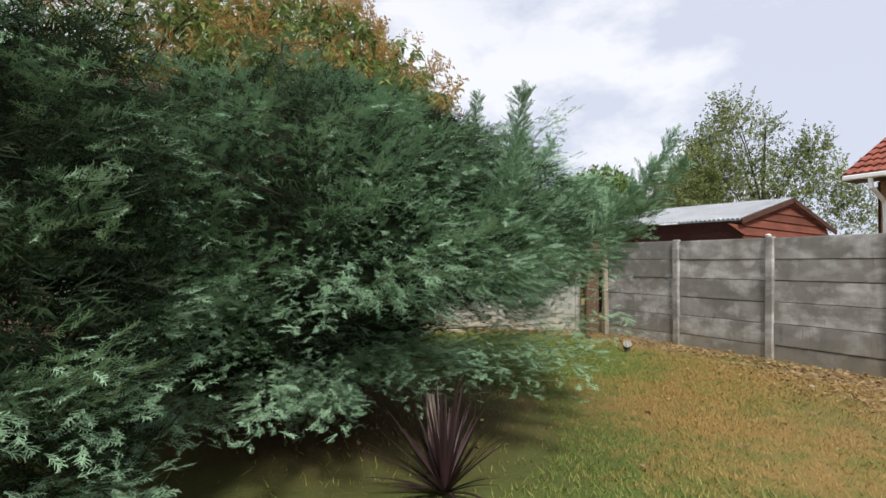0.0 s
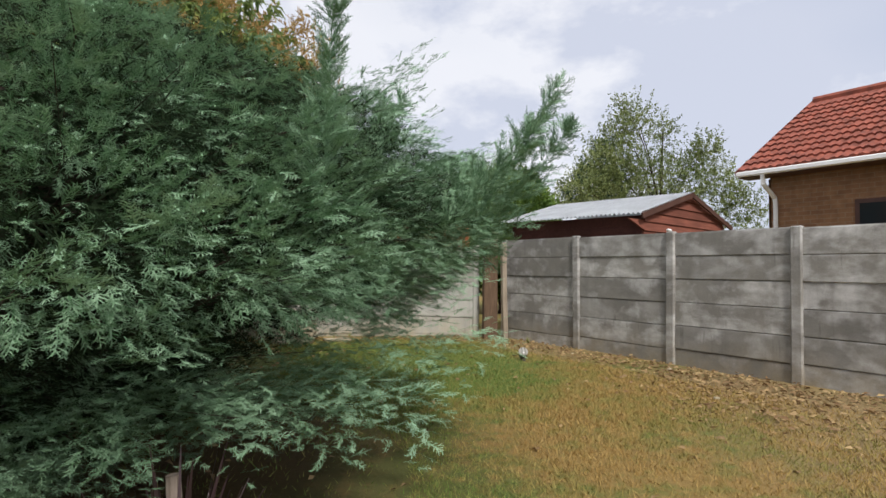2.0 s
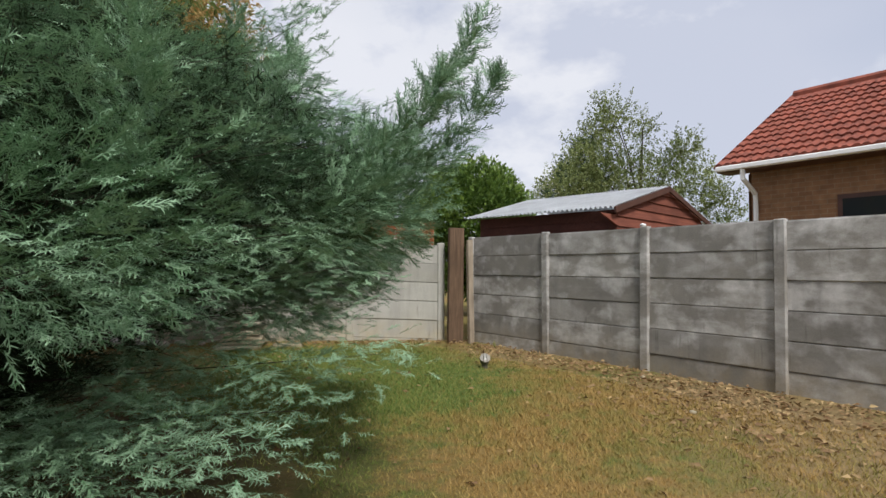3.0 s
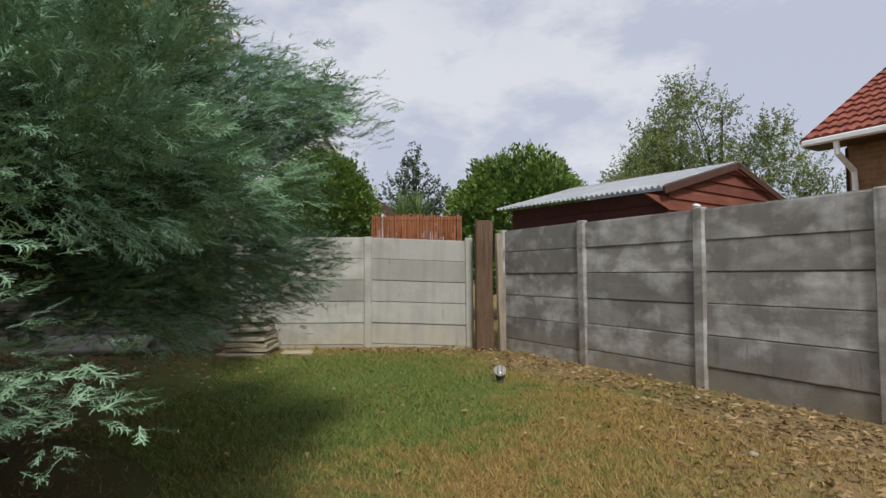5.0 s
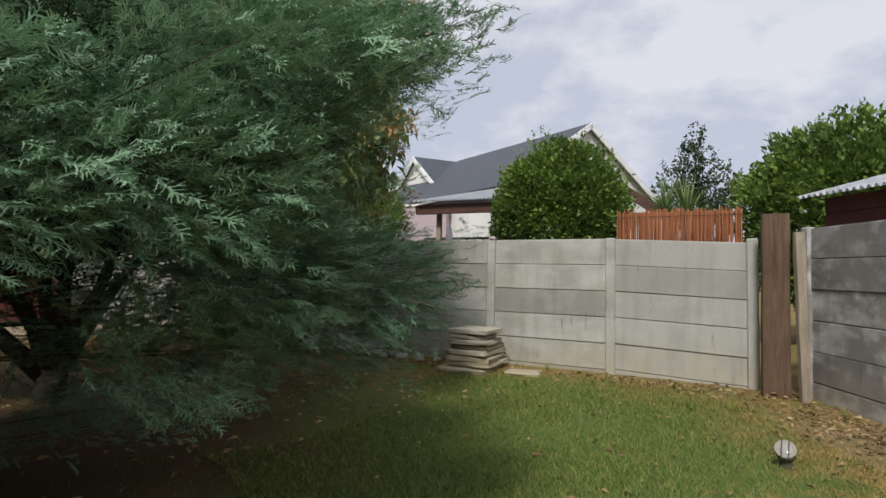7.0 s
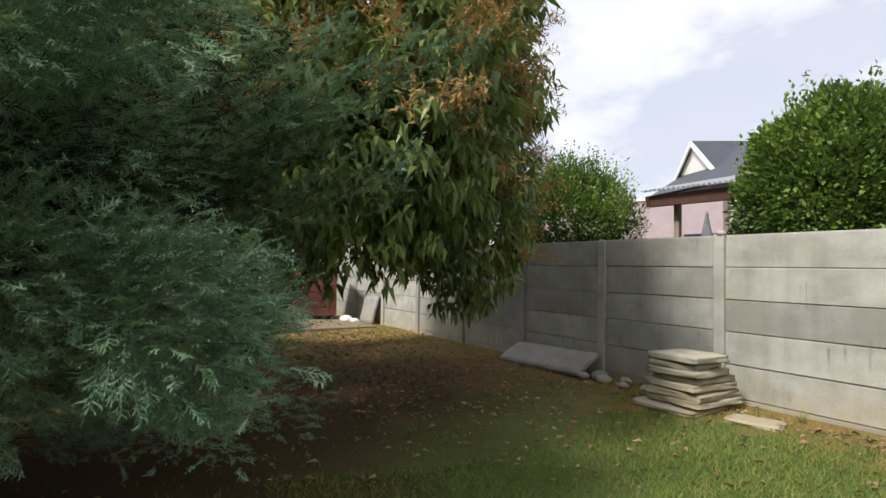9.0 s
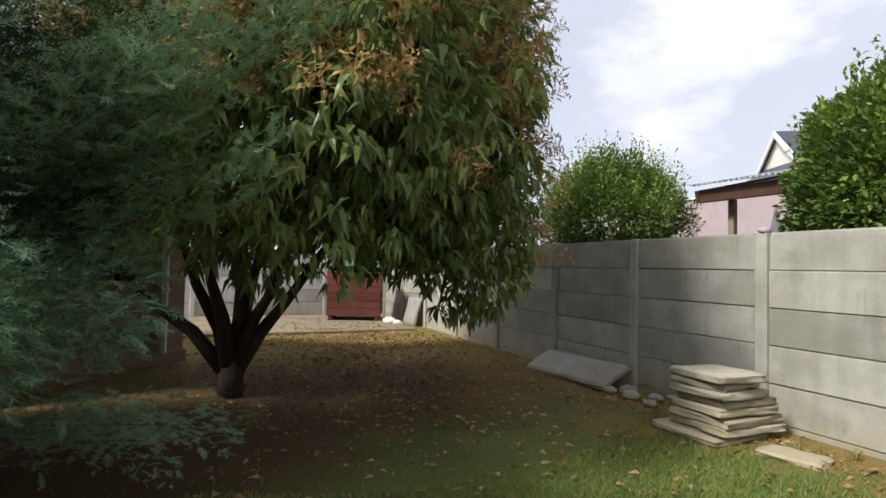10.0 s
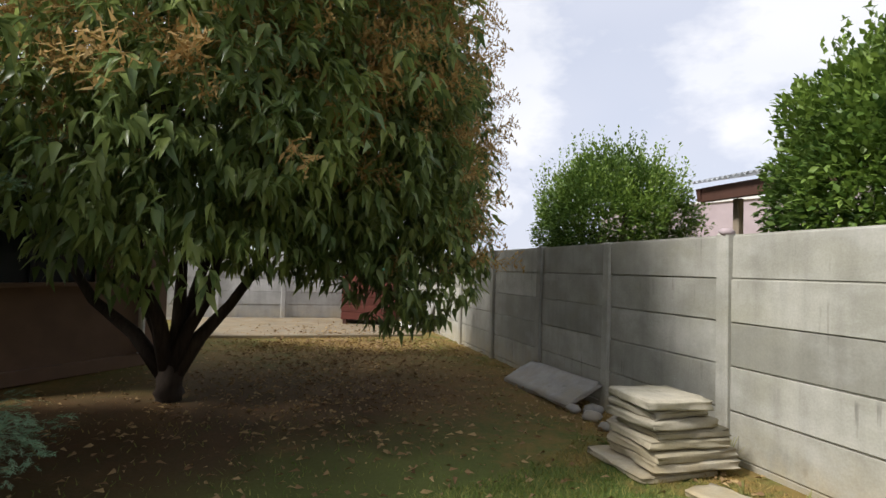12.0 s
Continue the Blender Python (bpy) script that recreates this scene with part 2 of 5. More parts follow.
M = {
    "conc_rear": concrete("concrete_pale", (0.40, 0.392, 0.335), (0.53, 0.525, 0.475), (0.315, 0.31, 0.26), 0.4, (0.33, 0.32, 0.23), 0.35),
    "conc_smooth": concrete("concrete_smooth", (0.44, 0.43, 0.375), (0.50, 0.49, 0.44), (0.385, 0.375, 0.325), 0.3, (0.40, 0.38, 0.28), 0.2),
    "conc_right": concrete("concrete_weathered", (0.28, 0.265, 0.232), (0.60, 0.585, 0.555), (0.22, 0.208, 0.185), 0.8, (0.22, 0.205, 0.17), 0.45),
    "conc_far": concrete("concrete_light", (0.50, 0.50, 0.48), (0.62, 0.62, 0.61), (0.40, 0.40, 0.38), 0.4, (0.45, 0.43, 0.38), 0.2),
    "slab": concrete("paving_slab_concrete", (0.46, 0.42, 0.32), (0.60, 0.56, 0.46), (0.34, 0.31, 0.23), 0.4, (0.27, 0.25, 0.14), 0.5),
    "slab_grey": concrete("slab_grey_concrete", (0.34, 0.33, 0.31), (0.46, 0.45, 0.43), (0.25, 0.245, 0.23), 0.3),
    "patio": concrete("patio_screed", (0.25, 0.21, 0.15), (0.34, 0.30, 0.23), (0.18, 0.15, 0.105), 0.4),
    "sleeper": timber("weathered_sleeper", (0.09, 0.055, 0.033), (0.21, 0.135, 0.083)),
    "post_grey": timber("grey_timber", (0.22, 0.175, 0.125), (0.38, 0.32, 0.24)),
    "shed_dark": timber("dark_stained_timber", (0.075, 0.026, 0.018), (0.13, 0.045, 0.03), "X"),
    "shed_red": timber("red_stained_timber", (0.14, 0.048, 0.032), (0.23, 0.08, 0.05), "X"),
    "crate": timber("red_crate_timber", (0.11, 0.036, 0.027), (0.19, 0.060, 0.043), "X"),
    "reed": timber("reed_cane", (0.26, 0.085, 0.035), (0.50, 0.22, 0.10)),
    "zinc": plain("zinc_sheet", (0.66, 0.68, 0.69), 0.45, 0.25, 0.12, 3),
    "tile": plain("clay_tile_red", (0.235, 0.066, 0.040), 0.8, 0, 0.38, 4),
    "white": plain("white_paint", (0.80, 0.79, 0.76), 0.5, 0, 0.06, 4),
    "plaster": plain("white_plaster", (0.74, 0.73, 0.68), 0.85, 0, 0.06, 3),
    "pink": plain("mauve_plaster", (0.42, 0.345, 0.35), 0.85, 0, 0.08, 3),
    "slate": plain("dark_roof_sheet", (0.060, 0.066, 0.080), 0.55, 0, 0.15, 3),
    "brownwall": plain("brown_plaster", (0.235, 0.155, 0.11), 0.85, 0, 0.12, 3),
    "brown_trim": plain("brown_trim", (0.085, 0.04, 0.028), 0.6, 0, 0.15, 5),
    "black": plain("dark_metal", (0.03, 0.03, 0.032), 0.5, 0.2, 0.2, 20),
    "green_roof": plain("green_sheet", (0.05, 0.30, 0.20), 0.5, 0, 0.15, 5),
    "lampbody": plain("olive_plastic", (0.09, 0.085, 0.055), 0.55, 0, 0.2, 20),
    "canvas": plain("grey_canvas", (0.16, 0.16, 0.17), 0.9, 0, 0.15, 12),
    "brick": brick_mat(),
    "bark": timber("tree_bark", (0.034, 0.025, 0.019), (0.08, 0.06, 0.045), "Z", 0.95),
    "bark_grey": timber("dead_wood", (0.17, 0.13, 0.10), (0.33, 0.27, 0.22), "Z", 0.95),
    # near-black: shade within the conifer put into the foliage colour
    "conifer_shade": leafy("conifer_shade_foliage", (0.035, 0.06, 0.028), (0.018, 0.028, 0.014), (0.018, 0.02, 0.012), 0.05, 0.9, 1.1, "tip", 0.05),
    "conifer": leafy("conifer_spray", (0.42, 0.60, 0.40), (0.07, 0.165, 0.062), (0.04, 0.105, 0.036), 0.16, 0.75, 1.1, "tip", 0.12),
    "leaf": leafy("hanging_leaf", (0.37, 0.44, 0.13), (0.13, 0.20, 0.065), (0.055, 0.10, 0.036), 0.4, 0.35, 0.9),
    "flower": leafy("dry_flower", (0.58, 0.42, 0.17), (0.40, 0.25, 0.085), (0.33, 0.20, 0.07), 0.35, 0.8, 1.3),
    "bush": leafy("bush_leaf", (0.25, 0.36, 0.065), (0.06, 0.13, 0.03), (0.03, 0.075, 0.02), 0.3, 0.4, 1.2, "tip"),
    "gum": leafy("far_leaf", (0.34, 0.38, 0.16), (0.17, 0.22, 0.07), (0.10, 0.145, 0.04), 0.3, 0.6, 0.5),
    "gum_dark": leafy("far_leaf_dark", (0.10, 0.15, 0.07), (0.04, 0.075, 0.035), (0.025, 0.05, 0.025), 0.2, 0.6, 0.7),
    "palm": leafy("yucca_leaf", (0.34, 0.42, 0.16), (0.17, 0.25, 0.09), (0.12, 0.18, 0.06), 0.2, 0.45, 1.5),
    "weed": leafy("straw_weed", (0.45, 0.42, 0.16), (0.22, 0.25, 0.07), (0.18, 0.18, 0.06), 0.3, 0.6, 3.0),
    "flax": leafy("purple_strap_leaf", (0.10, 0.055, 0.05), (0.04, 0.022, 0.022), (0.025, 0.015, 0.016), 0.15, 0.4, 3.0),
    "litter": leafy("dry_litter_leaf", (0.50, 0.36, 0.17), (0.21, 0.12, 0.055), (0.14, 0.08, 0.04), 0.1, 0.85, 2.0),
    "grass": grass_mat(),
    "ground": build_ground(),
}
glass = Mat("window_glass", 0.05, 0, 0.6)
glass.b.inputs["Transmission Weight"].default_value = 0.0
M["glass"] = glass.color((0.02, 0.025, 0.03)).m
lens = Mat("lamp_lens", 0.15, 0, 0.6)
M["lens"] = lens.color((0.34, 0.33, 0.29)).m


# ---- mesh helpers ----
def box_bm(size, centre=(0, 0, 0), bevel=0.0, bm=None, turn=None):
    own = bm is None
    b = bmesh.new() if own else bm
    t = Matrix.Translation(centre) @ (turn if turn else Matrix()) @ Matrix.Diagonal((*size, 1))
    made = bmesh.ops.create_cube(b, size=1, matrix=t)["verts"]
    if bevel:
        edges = list({e for v in made for e in v.link_edges})
        bmesh.ops.bevel(b, geom=edges, offset=bevel, segments=1, affect="EDGES")
    return b


def data_of(bm, name, material, smooth=False):
    me = bpy.data.meshes.new(name)
    bm.to_mesh(me)
    bm.free()
    me.materials.append(material)
    if smooth:
        me.polygons.foreach_set("use_smooth", [True] * len(me.polygons))
    return me


def place(ob, parent=None, m=None):
    if parent is not None:
        ob.parent = parent
    if m is not None:
        ob.matrix_basis = m
    return ob


def part(name, bm, material, parent, label="", m=None, smooth=False):
    me = bm if isinstance(bm, bpy.types.Mesh) else data_of(bm, name, material, smooth)
    ob = place(new(name, me), parent, m)
    return tagged(ob, label) if label else ob


def thing(name, label, category, m=None, group="", kind=""):
    return tagged(place(new(name), None, m), label, category, group, kind)


def mesh_np(name, verts, faces, material, attr=None):
    """Many small triangles at once. verts: (n, 3), faces: (m, 3), attr: one number a vertex, kept as 'tip'."""
    me = bpy.data.meshes.new(name)
    nv, nf = len(verts), len(faces)
    me.vertices.add(nv)
    me.vertices.foreach_set("co", np.ascontiguousarray(verts, dtype=np.float32).ravel())
    me.loops.add(nf * 3)
    me.loops.foreach_set("vertex_index", np.ascontiguousarray(faces, dtype=np.int32).ravel())
    me.polygons.add(nf)
    me.polygons.foreach_set("loop_start", np.arange(0, nf * 3, 3, dtype=np.int32))
    me.update(calc_edges=True)
    if attr is not None:
        me.attributes.new("tip", "FLOAT", "POINT").data.foreach_set("value", np.ascontiguousarray(attr, dtype=np.float32))
    me.materials.append(material)
    return me


def scatter(template, centres, ways, ups, sizes):
    """Copies of template (verts with y along the way and z along up, faces, tip values) at each centre, as one set of arrays."""
    tv, tf, ta = template
    y = ways / np.linalg.norm(ways, axis=1, keepdims=True)
    x = np.cross(y, ups)
    x /= np.linalg.norm(x, axis=1, keepdims=True) + 1e-9
    z = np.cross(x, y)
    basis = np.stack([x, y, z], axis=2) * sizes[:, None, None]
    v = np.einsum("nij,kj->nki", basis, tv) + centres[:, None, :]
    n, k = len(centres), len(tv)
    f = tf[None] + (np.arange(n) * k)[:, None, None]
    return v.reshape(-1, 3), f.reshape(-1, 3), np.tile(ta, n)


def tube(bm, points, radii, sides=7):
    """A tapering limb through the points."""
    rings = []
    for i, (p, r) in enumerate(zip(points, radii)):
        a, b = Vector(points[max(i - 1, 0)]), Vector(points[min(i + 1, len(points) - 1)])
        q = (b - a).to_track_quat("Z", "Y").to_matrix()
        rings.append([bm.verts.new(Vector(p) + q @ Vector((r * math.cos(2 * math.pi * k / sides), r * math.sin(2 * math.pi * k / sides), 0))) for k in range(sides)])
    for lo, hi in zip(rings, rings[1:]):
        for k in range(sides):
            bm.faces.new((lo[k], lo[(k + 1) % sides], hi[(k + 1) % sides], hi[k]))
    bm.faces.new(rings[-1])
    bm.faces.new(rings[0][::-1])
    return bm


rng = np.random.default_rng(7)


# ---- ground ----
def build_sheet():
    """One sheet out to the horizon: fine in the garden, coarse beyond, gently uneven near by."""
    inner = np.arange(-14, 14.01, 0.35)
    outer = np.array([20, 30, 50, 90, 180, 400, 900.0])
    ax = np.concatenate([-outer[::-1], inner, outer])
    gx, gy = np.meshgrid(ax, ax + 4.0, indexing="ij")
    gz = np.zeros_like(gx)
    for i in range(gx.shape[0]):
        for j in range(gx.shape[1]):
            if abs(gx[i, j]) < 15 and abs(gy[i, j] - 4) < 15:
                gz[i, j] = 0.03 * noise.noise((gx[i, j] * 0.7, gy[i, j] * 0.7, 0.3)) - 0.012
    n = len(ax)
    v = np.stack([gx, gy, gz], axis=2).reshape(-1, 3)
    i, j = np.meshgrid(np.arange(n - 1), np.arange(n - 1), indexing="ij")
    a = (i * n + j).ravel()
    f = np.concatenate([np.stack([a, a + n, a + n + 1], 1), np.stack([a, a + n + 1, a + 1], 1)])
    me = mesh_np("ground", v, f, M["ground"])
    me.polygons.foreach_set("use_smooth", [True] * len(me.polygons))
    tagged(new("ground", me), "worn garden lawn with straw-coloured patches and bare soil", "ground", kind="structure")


build_sheet()


# ---- precast concrete garden walls ----
def precast_wall(name, label, origin, way, stops, tops, panel_hs, rows, mats, proud=1.0, seed=1, post_size=(0.115, 0.10), dips=None):
    """Slotted posts at the stops along the way, with rows of stacked panels dropped in between them."""
    r = random.Random(seed)
    ang = math.degrees(math.atan2(way[1], way[0]))
    root = thing(name, label, "wall", pose(origin[0], origin[1], 0, 0, 0, ang), kind="structure")
    cache = {}
    for k, s in enumerate(stops):
        top = max(tops[max(k - 1, 0)], tops[min(k, len(tops) - 1)])
        h = top + 0.30 + r.uniform(0.005, 0.02)
        key = ("post", round(h, 2))
        if key not in cache:
            cache[key] = data_of(box_bm((*post_size, h), (0, 0, h / 2 - 0.3), 0.012), "post", mats[min(k, len(mats) - 1)])
        part("post", cache[key], None, root, "", pose(s, -0.015 * proud, 0, r.uniform(-0.4, 0.4), r.uniform(-0.5, 0.5), r.uniform(-1, 1)))
    for k in range(len(stops) - 1):
        length = stops[k + 1] - stops[k] - 0.06
        mt, ph = mats[min(k, len(mats) - 1)], panel_hs[min(k, len(panel_hs) - 1)]
        dip = (dips or {}).get(k, 0.0)
        for i in range(rows):
            z = tops[k] - ph * (i + 0.5)
            if z + ph / 2 < 0.02:
                continue
            key = ("panel", round(length, 2), ph, mt.name)
            if key not in cache:
                bm = box_bm((length, 0.05, ph - 0.012), (0, 0, 0), 0.003)
                box_bm((length - 0.02, 0.014, ph + 0.012), (0, 0, 0), 0, bm)
                cache[key] = data_of(bm, "panel", mt)
            part("panel", cache[key], None, root, "", pose((stops[k] + stops[k + 1]) / 2, r.uniform(-0.007, 0.007), z + r.uniform(-0.002, 0.002), r.uniform(-0.7, 0.7), dip + r.uniform(-0.12, 0.12), 0))
    return root


REAR_Y = 10.66
rear_x = [2.60, 1.07, -0.515, -2.07, -3.6, -5.2, -6.8, -8.4, -9.95, -11.35]
precast_wall("wall_rear", "pale weathered precast concrete panel garden wall with slotted posts", (2.615, REAR_Y), (1, 0),
             sorted(x - 2.615 for x in rear_x), [1.65] * 8 + [1.618], [0.321] * 8 + [0.318], 6,
             [M["conc_rear"]] * 8 + [M["conc_smooth"]], 1.0, 3, dips={8: 2.2})
FX, FY = 0.455, -0.8905                    # along the side fence, towards the start of the walk
SN = Vector((0.8905, 0.455, 0))            # out of the garden, across the side fence
P3 = Vector((3.84, 8.96, 0))
FENCE_ANG = math.degrees(math.atan2(FY, FX))
fo = P3 + SN * 0.04 - Vector((FX, FY, 0)) * 1.55
precast_wall("wall_side", "grey blotched precast concrete panel fence with slotted posts", (fo.x, fo.y), (FX, FY),
             [-0.14, 1.56, 3.15, 4.66] + [4.66 + 1.55 * k for k in range(1, 8)], [1.72, 1.703, 1.70, 1.688] + [1.685] * 6, [0.313, 0.304, 0.30, 0.295], 6, [M["conc_right"]], 1.0, 5, (0.115, 0.09))
precast_wall("wall_far", "whitewashed precast concrete panel wall across the yard", (-11.38, 10.6), (0, -1),
             [1.55 * k for k in range(9)], [1.62] * 8, [0.315], 6, [M["conc_far"]], -1.0, 8)

# plain boundary behind the walker, never in view
back = tagged(new("wall_back", data_of(box_bm((24, 0.15, 1.8), (-1, -9, 0.9), 0.01), "wall_back", M["conc_rear"])), "plain concrete boundary wall behind the lawn", "wall", kind="structure")

# patio slab before the crate
bm = box_bm((3.5, 4.6, 0.08), (-9.55, 7.9, 0.005), 0.015)
tagged(new("patio", data_of(bm, "patio", M["patio"])), "worn concrete patio slab with blown leaves", "patio", kind="structure")


# ---- corner timbers ----
def lean_timber(name, label, size, m, material):
    bm = bmesh.new()
    n = 7
    rings = []
    for i in range(n + 1):
        z = size[2] * i / n
        ring = []
        for cx, cy in ((-1, -1), (1, -1), (1, 1), (-1, 1)):
            ring.append(bm.verts.new((cx * size[0] / 2 + 0.006 * noise.noise((cx, i * 0.9, 2)), cy * size[1] / 2 + 0.006 * noise.noise((cy, i * 1.1, 5)), z)))
        rings.append(ring)
    for lo, hi in zip(rings, rings[1:]):
        for k in range(4):
            bm.faces.new((lo[k], lo[(k + 1) % 4], hi[(k + 1) % 4], hi[k]))
    bm.faces.new(rings[-1])
    bm.faces.new(rings[0][::-1])
    bmesh.ops.bevel(bm, geom=[e for e in bm.edges if abs(e.verts[0].co.z - e.verts[1].co.z) > 0.01], offset=0.008, segments=1, affect="EDGES")
    return tagged(place(new(name, data_of(bm, name, material)), None, m), label, "post")


lean_timber("timber_post", "weathered brown timber sleeper standing upright in the wall corner", (0.25, 0.10, 1.92), pose(2.785, 10.32, -0.05, 0.5, 0, 8), M["sleeper"])
lean_timber("timber_stake", "slim grey timber stake leaning beside the sleeper", (0.09, 0.07, 1.72), pose(3.03, 10.20, -0.05, 1.0, -2.2, 20), M["post_grey"])


# ---- paving slab stack, leaning panel, loose stones ----
def slab_mesh(name, w, d, h, material, seed):
    bm = box_bm((w, d, h), (0, 0, 0), 0.0)
    bmesh.ops.subdivide_edges(bm, edges=bm.edges[:], cuts=5, use_grid_fill=True)
    for v in bm.verts:
        k = noise.noise((v.co.x * 9 + seed, v.co.y * 9, v.co.z * 20)) + 0.5 * noise.noise((v.co.x * 23 + seed, v.co.y * 23, v.co.z * 40))
        edge = abs(v.co.x) > w * 0.49 or abs(v.co.y) > d * 0.49
        v.co += v.co.normalized() * k * (0.024 if edge else 0.004)
    bmesh.ops.bevel(bm, geom=[e for e in bm.edges if e.calc_face_angle(0) > 0.8], offset=0.009, segments=2, affect="EDGES")
    return data_of(bm, name, material, True)


z = 0.0
for k, (cx, cy, rot, w, d, h) in enumerate(((-0.37, 9.90, 2, 0.64, 0.62, 0.045), (-0.30, 10.03, -3, 0.57, 0.66, 0.06), (-0.31, 10.02, 1, 0.57, 0.65, 0.06), (-0.32, 10.00, -4, 0.56, 0.62, 0.06), (-0.30, 10.03, -2, 0.50, 0.58, 0.05), (-0.30, 9.93, 2, 0.52, 0.54, 0.06), (-0.32, 9.92, 6, 0.48, 0.48, 0.05), (-0.28, 9.90, -5, 0.52, 0.48, 0.065))):
    ob = new("paving_slab", slab_mesh("paving_slab", w, d, h, M["slab"], k * 3.1))
    place(ob, None, pose(cx - 0.17, cy + 0.11, z + h / 2, 0.6 * (-1) ** k, 0.8 * (-1) ** k, rot))
    tagged(ob, "lichen-stained cream concrete paving slab in a rough stack", "paving slab", "stacked paving slabs")
    z += h + 0.010
ob = place(new("paving_slab", slab_mesh("paving_slab", 0.42, 0.26, 0.05, M["slab"], 31)), None, pose(0.16, 10.04, 0.012, 1.0, -1, 14))
tagged(ob, "pale concrete paving slab lying flat in the grass", "paving slab")
ob = place(new("leaning_slab", slab_mesh("leaning_slab", 1.5, 0.46, 0.055, M["slab_grey"], 12)), None, pose(-2.78, 10.35, 0.115, 27, -1.2, 1.5))
tagged(ob, "grey concrete wall panel leaning against the garden wall", "concrete panel")


def stone(x, y, s, seed, label, material, flat=0.6):
    bm = bmesh.new()
    bmesh.ops.create_icosphere(bm, subdivisions=2, radius=s)
    for v in bm.verts:
        v.co *= 1 + 0.35 * noise.noise(v.co * (1.2 / s) + Vector((seed, 0, 0)))
        v.co.z *= flat
    ob = place(new("stone", data_of(bm, "stone", material, True)), None, pose(x, y, s * flat * 0.5, 0, 0, seed * 40))
    tagged(ob, label, "stone", "loose stones by the wall")


for k, (x, y, s) in enumerate(((-1.86, 10.36, 0.10), (-1.68, 10.24, 0.09), (-1.50, 10.40, 0.08), (-1.35, 10.18, 0.07), (-1.98, 10.22, 0.07), (-1.15, 10.30, 0.06))):
    stone(x, y, s, k + 1, "grey broken concrete lump on the soil by the wall", M["slab_grey"])
for k, (x, y, s) in enumerate(((3.9, 5.6, 0.03), (3.55, 8.35, 0.025), (4.3, 7.1, 0.03))):
    stone(x, y, s, k + 9, "small pale pebble in the leaf litter", M["slab"])
def post_cap(x, y, z, label, material, s):
    bm = bmesh.new()
    bmesh.ops.create_icosphere(bm, subdivisions=2, radius=s)
    for v in bm.verts:
        v.co *= 1 + 0.3 * noise.noise(v.co * 25)
        v.co.z *= 0.55
    tagged(place(new("stone", data_of(bm, "stone", material, True)), None, pose(x, y, z)), label, "stone")


post_cap(4.585, 7.58, 1.745, "white plaster lump on top of a fence post", M["white"], 0.038)
post_cap(-0.49, 10.62, 1.675, "pinkish stone resting on top of a wall post", M["pink"], 0.055)
stone(-9.05, 10.05, 0.16, 21, "white painted rock beside the leaning slab", M["white"], 0.7)
stone(-8.85, 10.15, 0.11, 23, "white painted rock beside the leaning slab", M["white"], 0.7)
ob = place(new("leaning_slab", slab_mesh("leaning_slab", 0.50, 0.66, 0.05, M["slab_grey"], 44)), None, pose(-8.75, 10.45, 0.30, 74, 0, 12))
tagged(ob, "small grey concrete slab leaning in the yard corner", "concrete panel")


# ---- garden spotlight ----
def build_spotlight(x, y):
    root = thing("garden_light", "small olive plastic garden spotlight with a pale glass face, tilted upward", "garden light", pose(x, y, 0, 0, 0, -8))
    bm = bmesh.new()
    tube(bm, [(0, 0, -0.05), (0, 0, 0.05)], [0.04, 0.036], 12)
    part("spike", bm, M["lampbody"], root)
    tilt = pose(0, 0, 0.085, 48, 0, 0)
    part("housing", tube(bmesh.new(), [(0, 0, -0.07), (0, 0, -0.03), (0, 0, 0.05)], [0.03, 0.052, 0.058], 18), M["lampbody"], root, "", tilt, True)
    part("rim", tube(bmesh.new(), [(0, 0, 0.048), (0, 0, 0.062)], [0.064, 0.062], 18), M["slab_grey"], root, "pale grey rim ring", tilt)
    bm = bmesh.new()
    bmesh.ops.create_uvsphere(bm, u_segments=16, v_segments=8, radius=0.046, matrix=pose(0, 0, 0.056) @ Matrix.Diagonal((1, 1, 0.28, 1)))
    part("glass_face", bm, M["lens"], root, "pale frosted glass face", tilt, True)
    for k in (-1, 1):
        part("guard_bar", tube(bmesh.new(), [(0.02 * k, -0.055, 0.068), (0.02 * k, 0, 0.078), (0.02 * k, 0.055, 0.068)], [0.004] * 3, 5), M["lampbody"], root, "", tilt)


build_spotlight(2.69, 7.90)


# ---- red timber crate with a green lid, in the far corner of the yard ----
def build_crate():
    root = thing("timber_crate", "red-stained plank crate with a green sheet lid, raised on bearers", "crate", pose(-10.05, 9.5, 0.045, 0, 0, -110))
    W, D, H = 1.22, 0.95, 1.02
    for k in range(6):
        zc = 0.10 + (k + 0.5) * H / 6
        for y in (-D / 2, D / 2):
            part("plank", box_bm((W, 0.03, H / 6 - 0.008), (0, y, zc), 0.004), M["crate"], root)
        for x in (-W / 2 + 0.015, W / 2 - 0.015):
            part("plank", box_bm((0.03, D - 0.035, H / 6 - 0.008), (x, 0, zc), 0.004), M["crate"], root)
    for x in (-W / 2 + 0.08, W / 2 - 0.08):
        part("bearer", box_bm((0.09, D, 0.10), (x, 0, 0.05), 0.005), M["brown_trim"], root)
    part("lid", box_bm((W + 0.12, D + 0.12, 0.05), (0, 0, H + 0.165), 0.008, turn=pose(0, 0, 0, 7, 0, 0)), M["green_roof"], root, "faded green sheet lid")


build_crate()


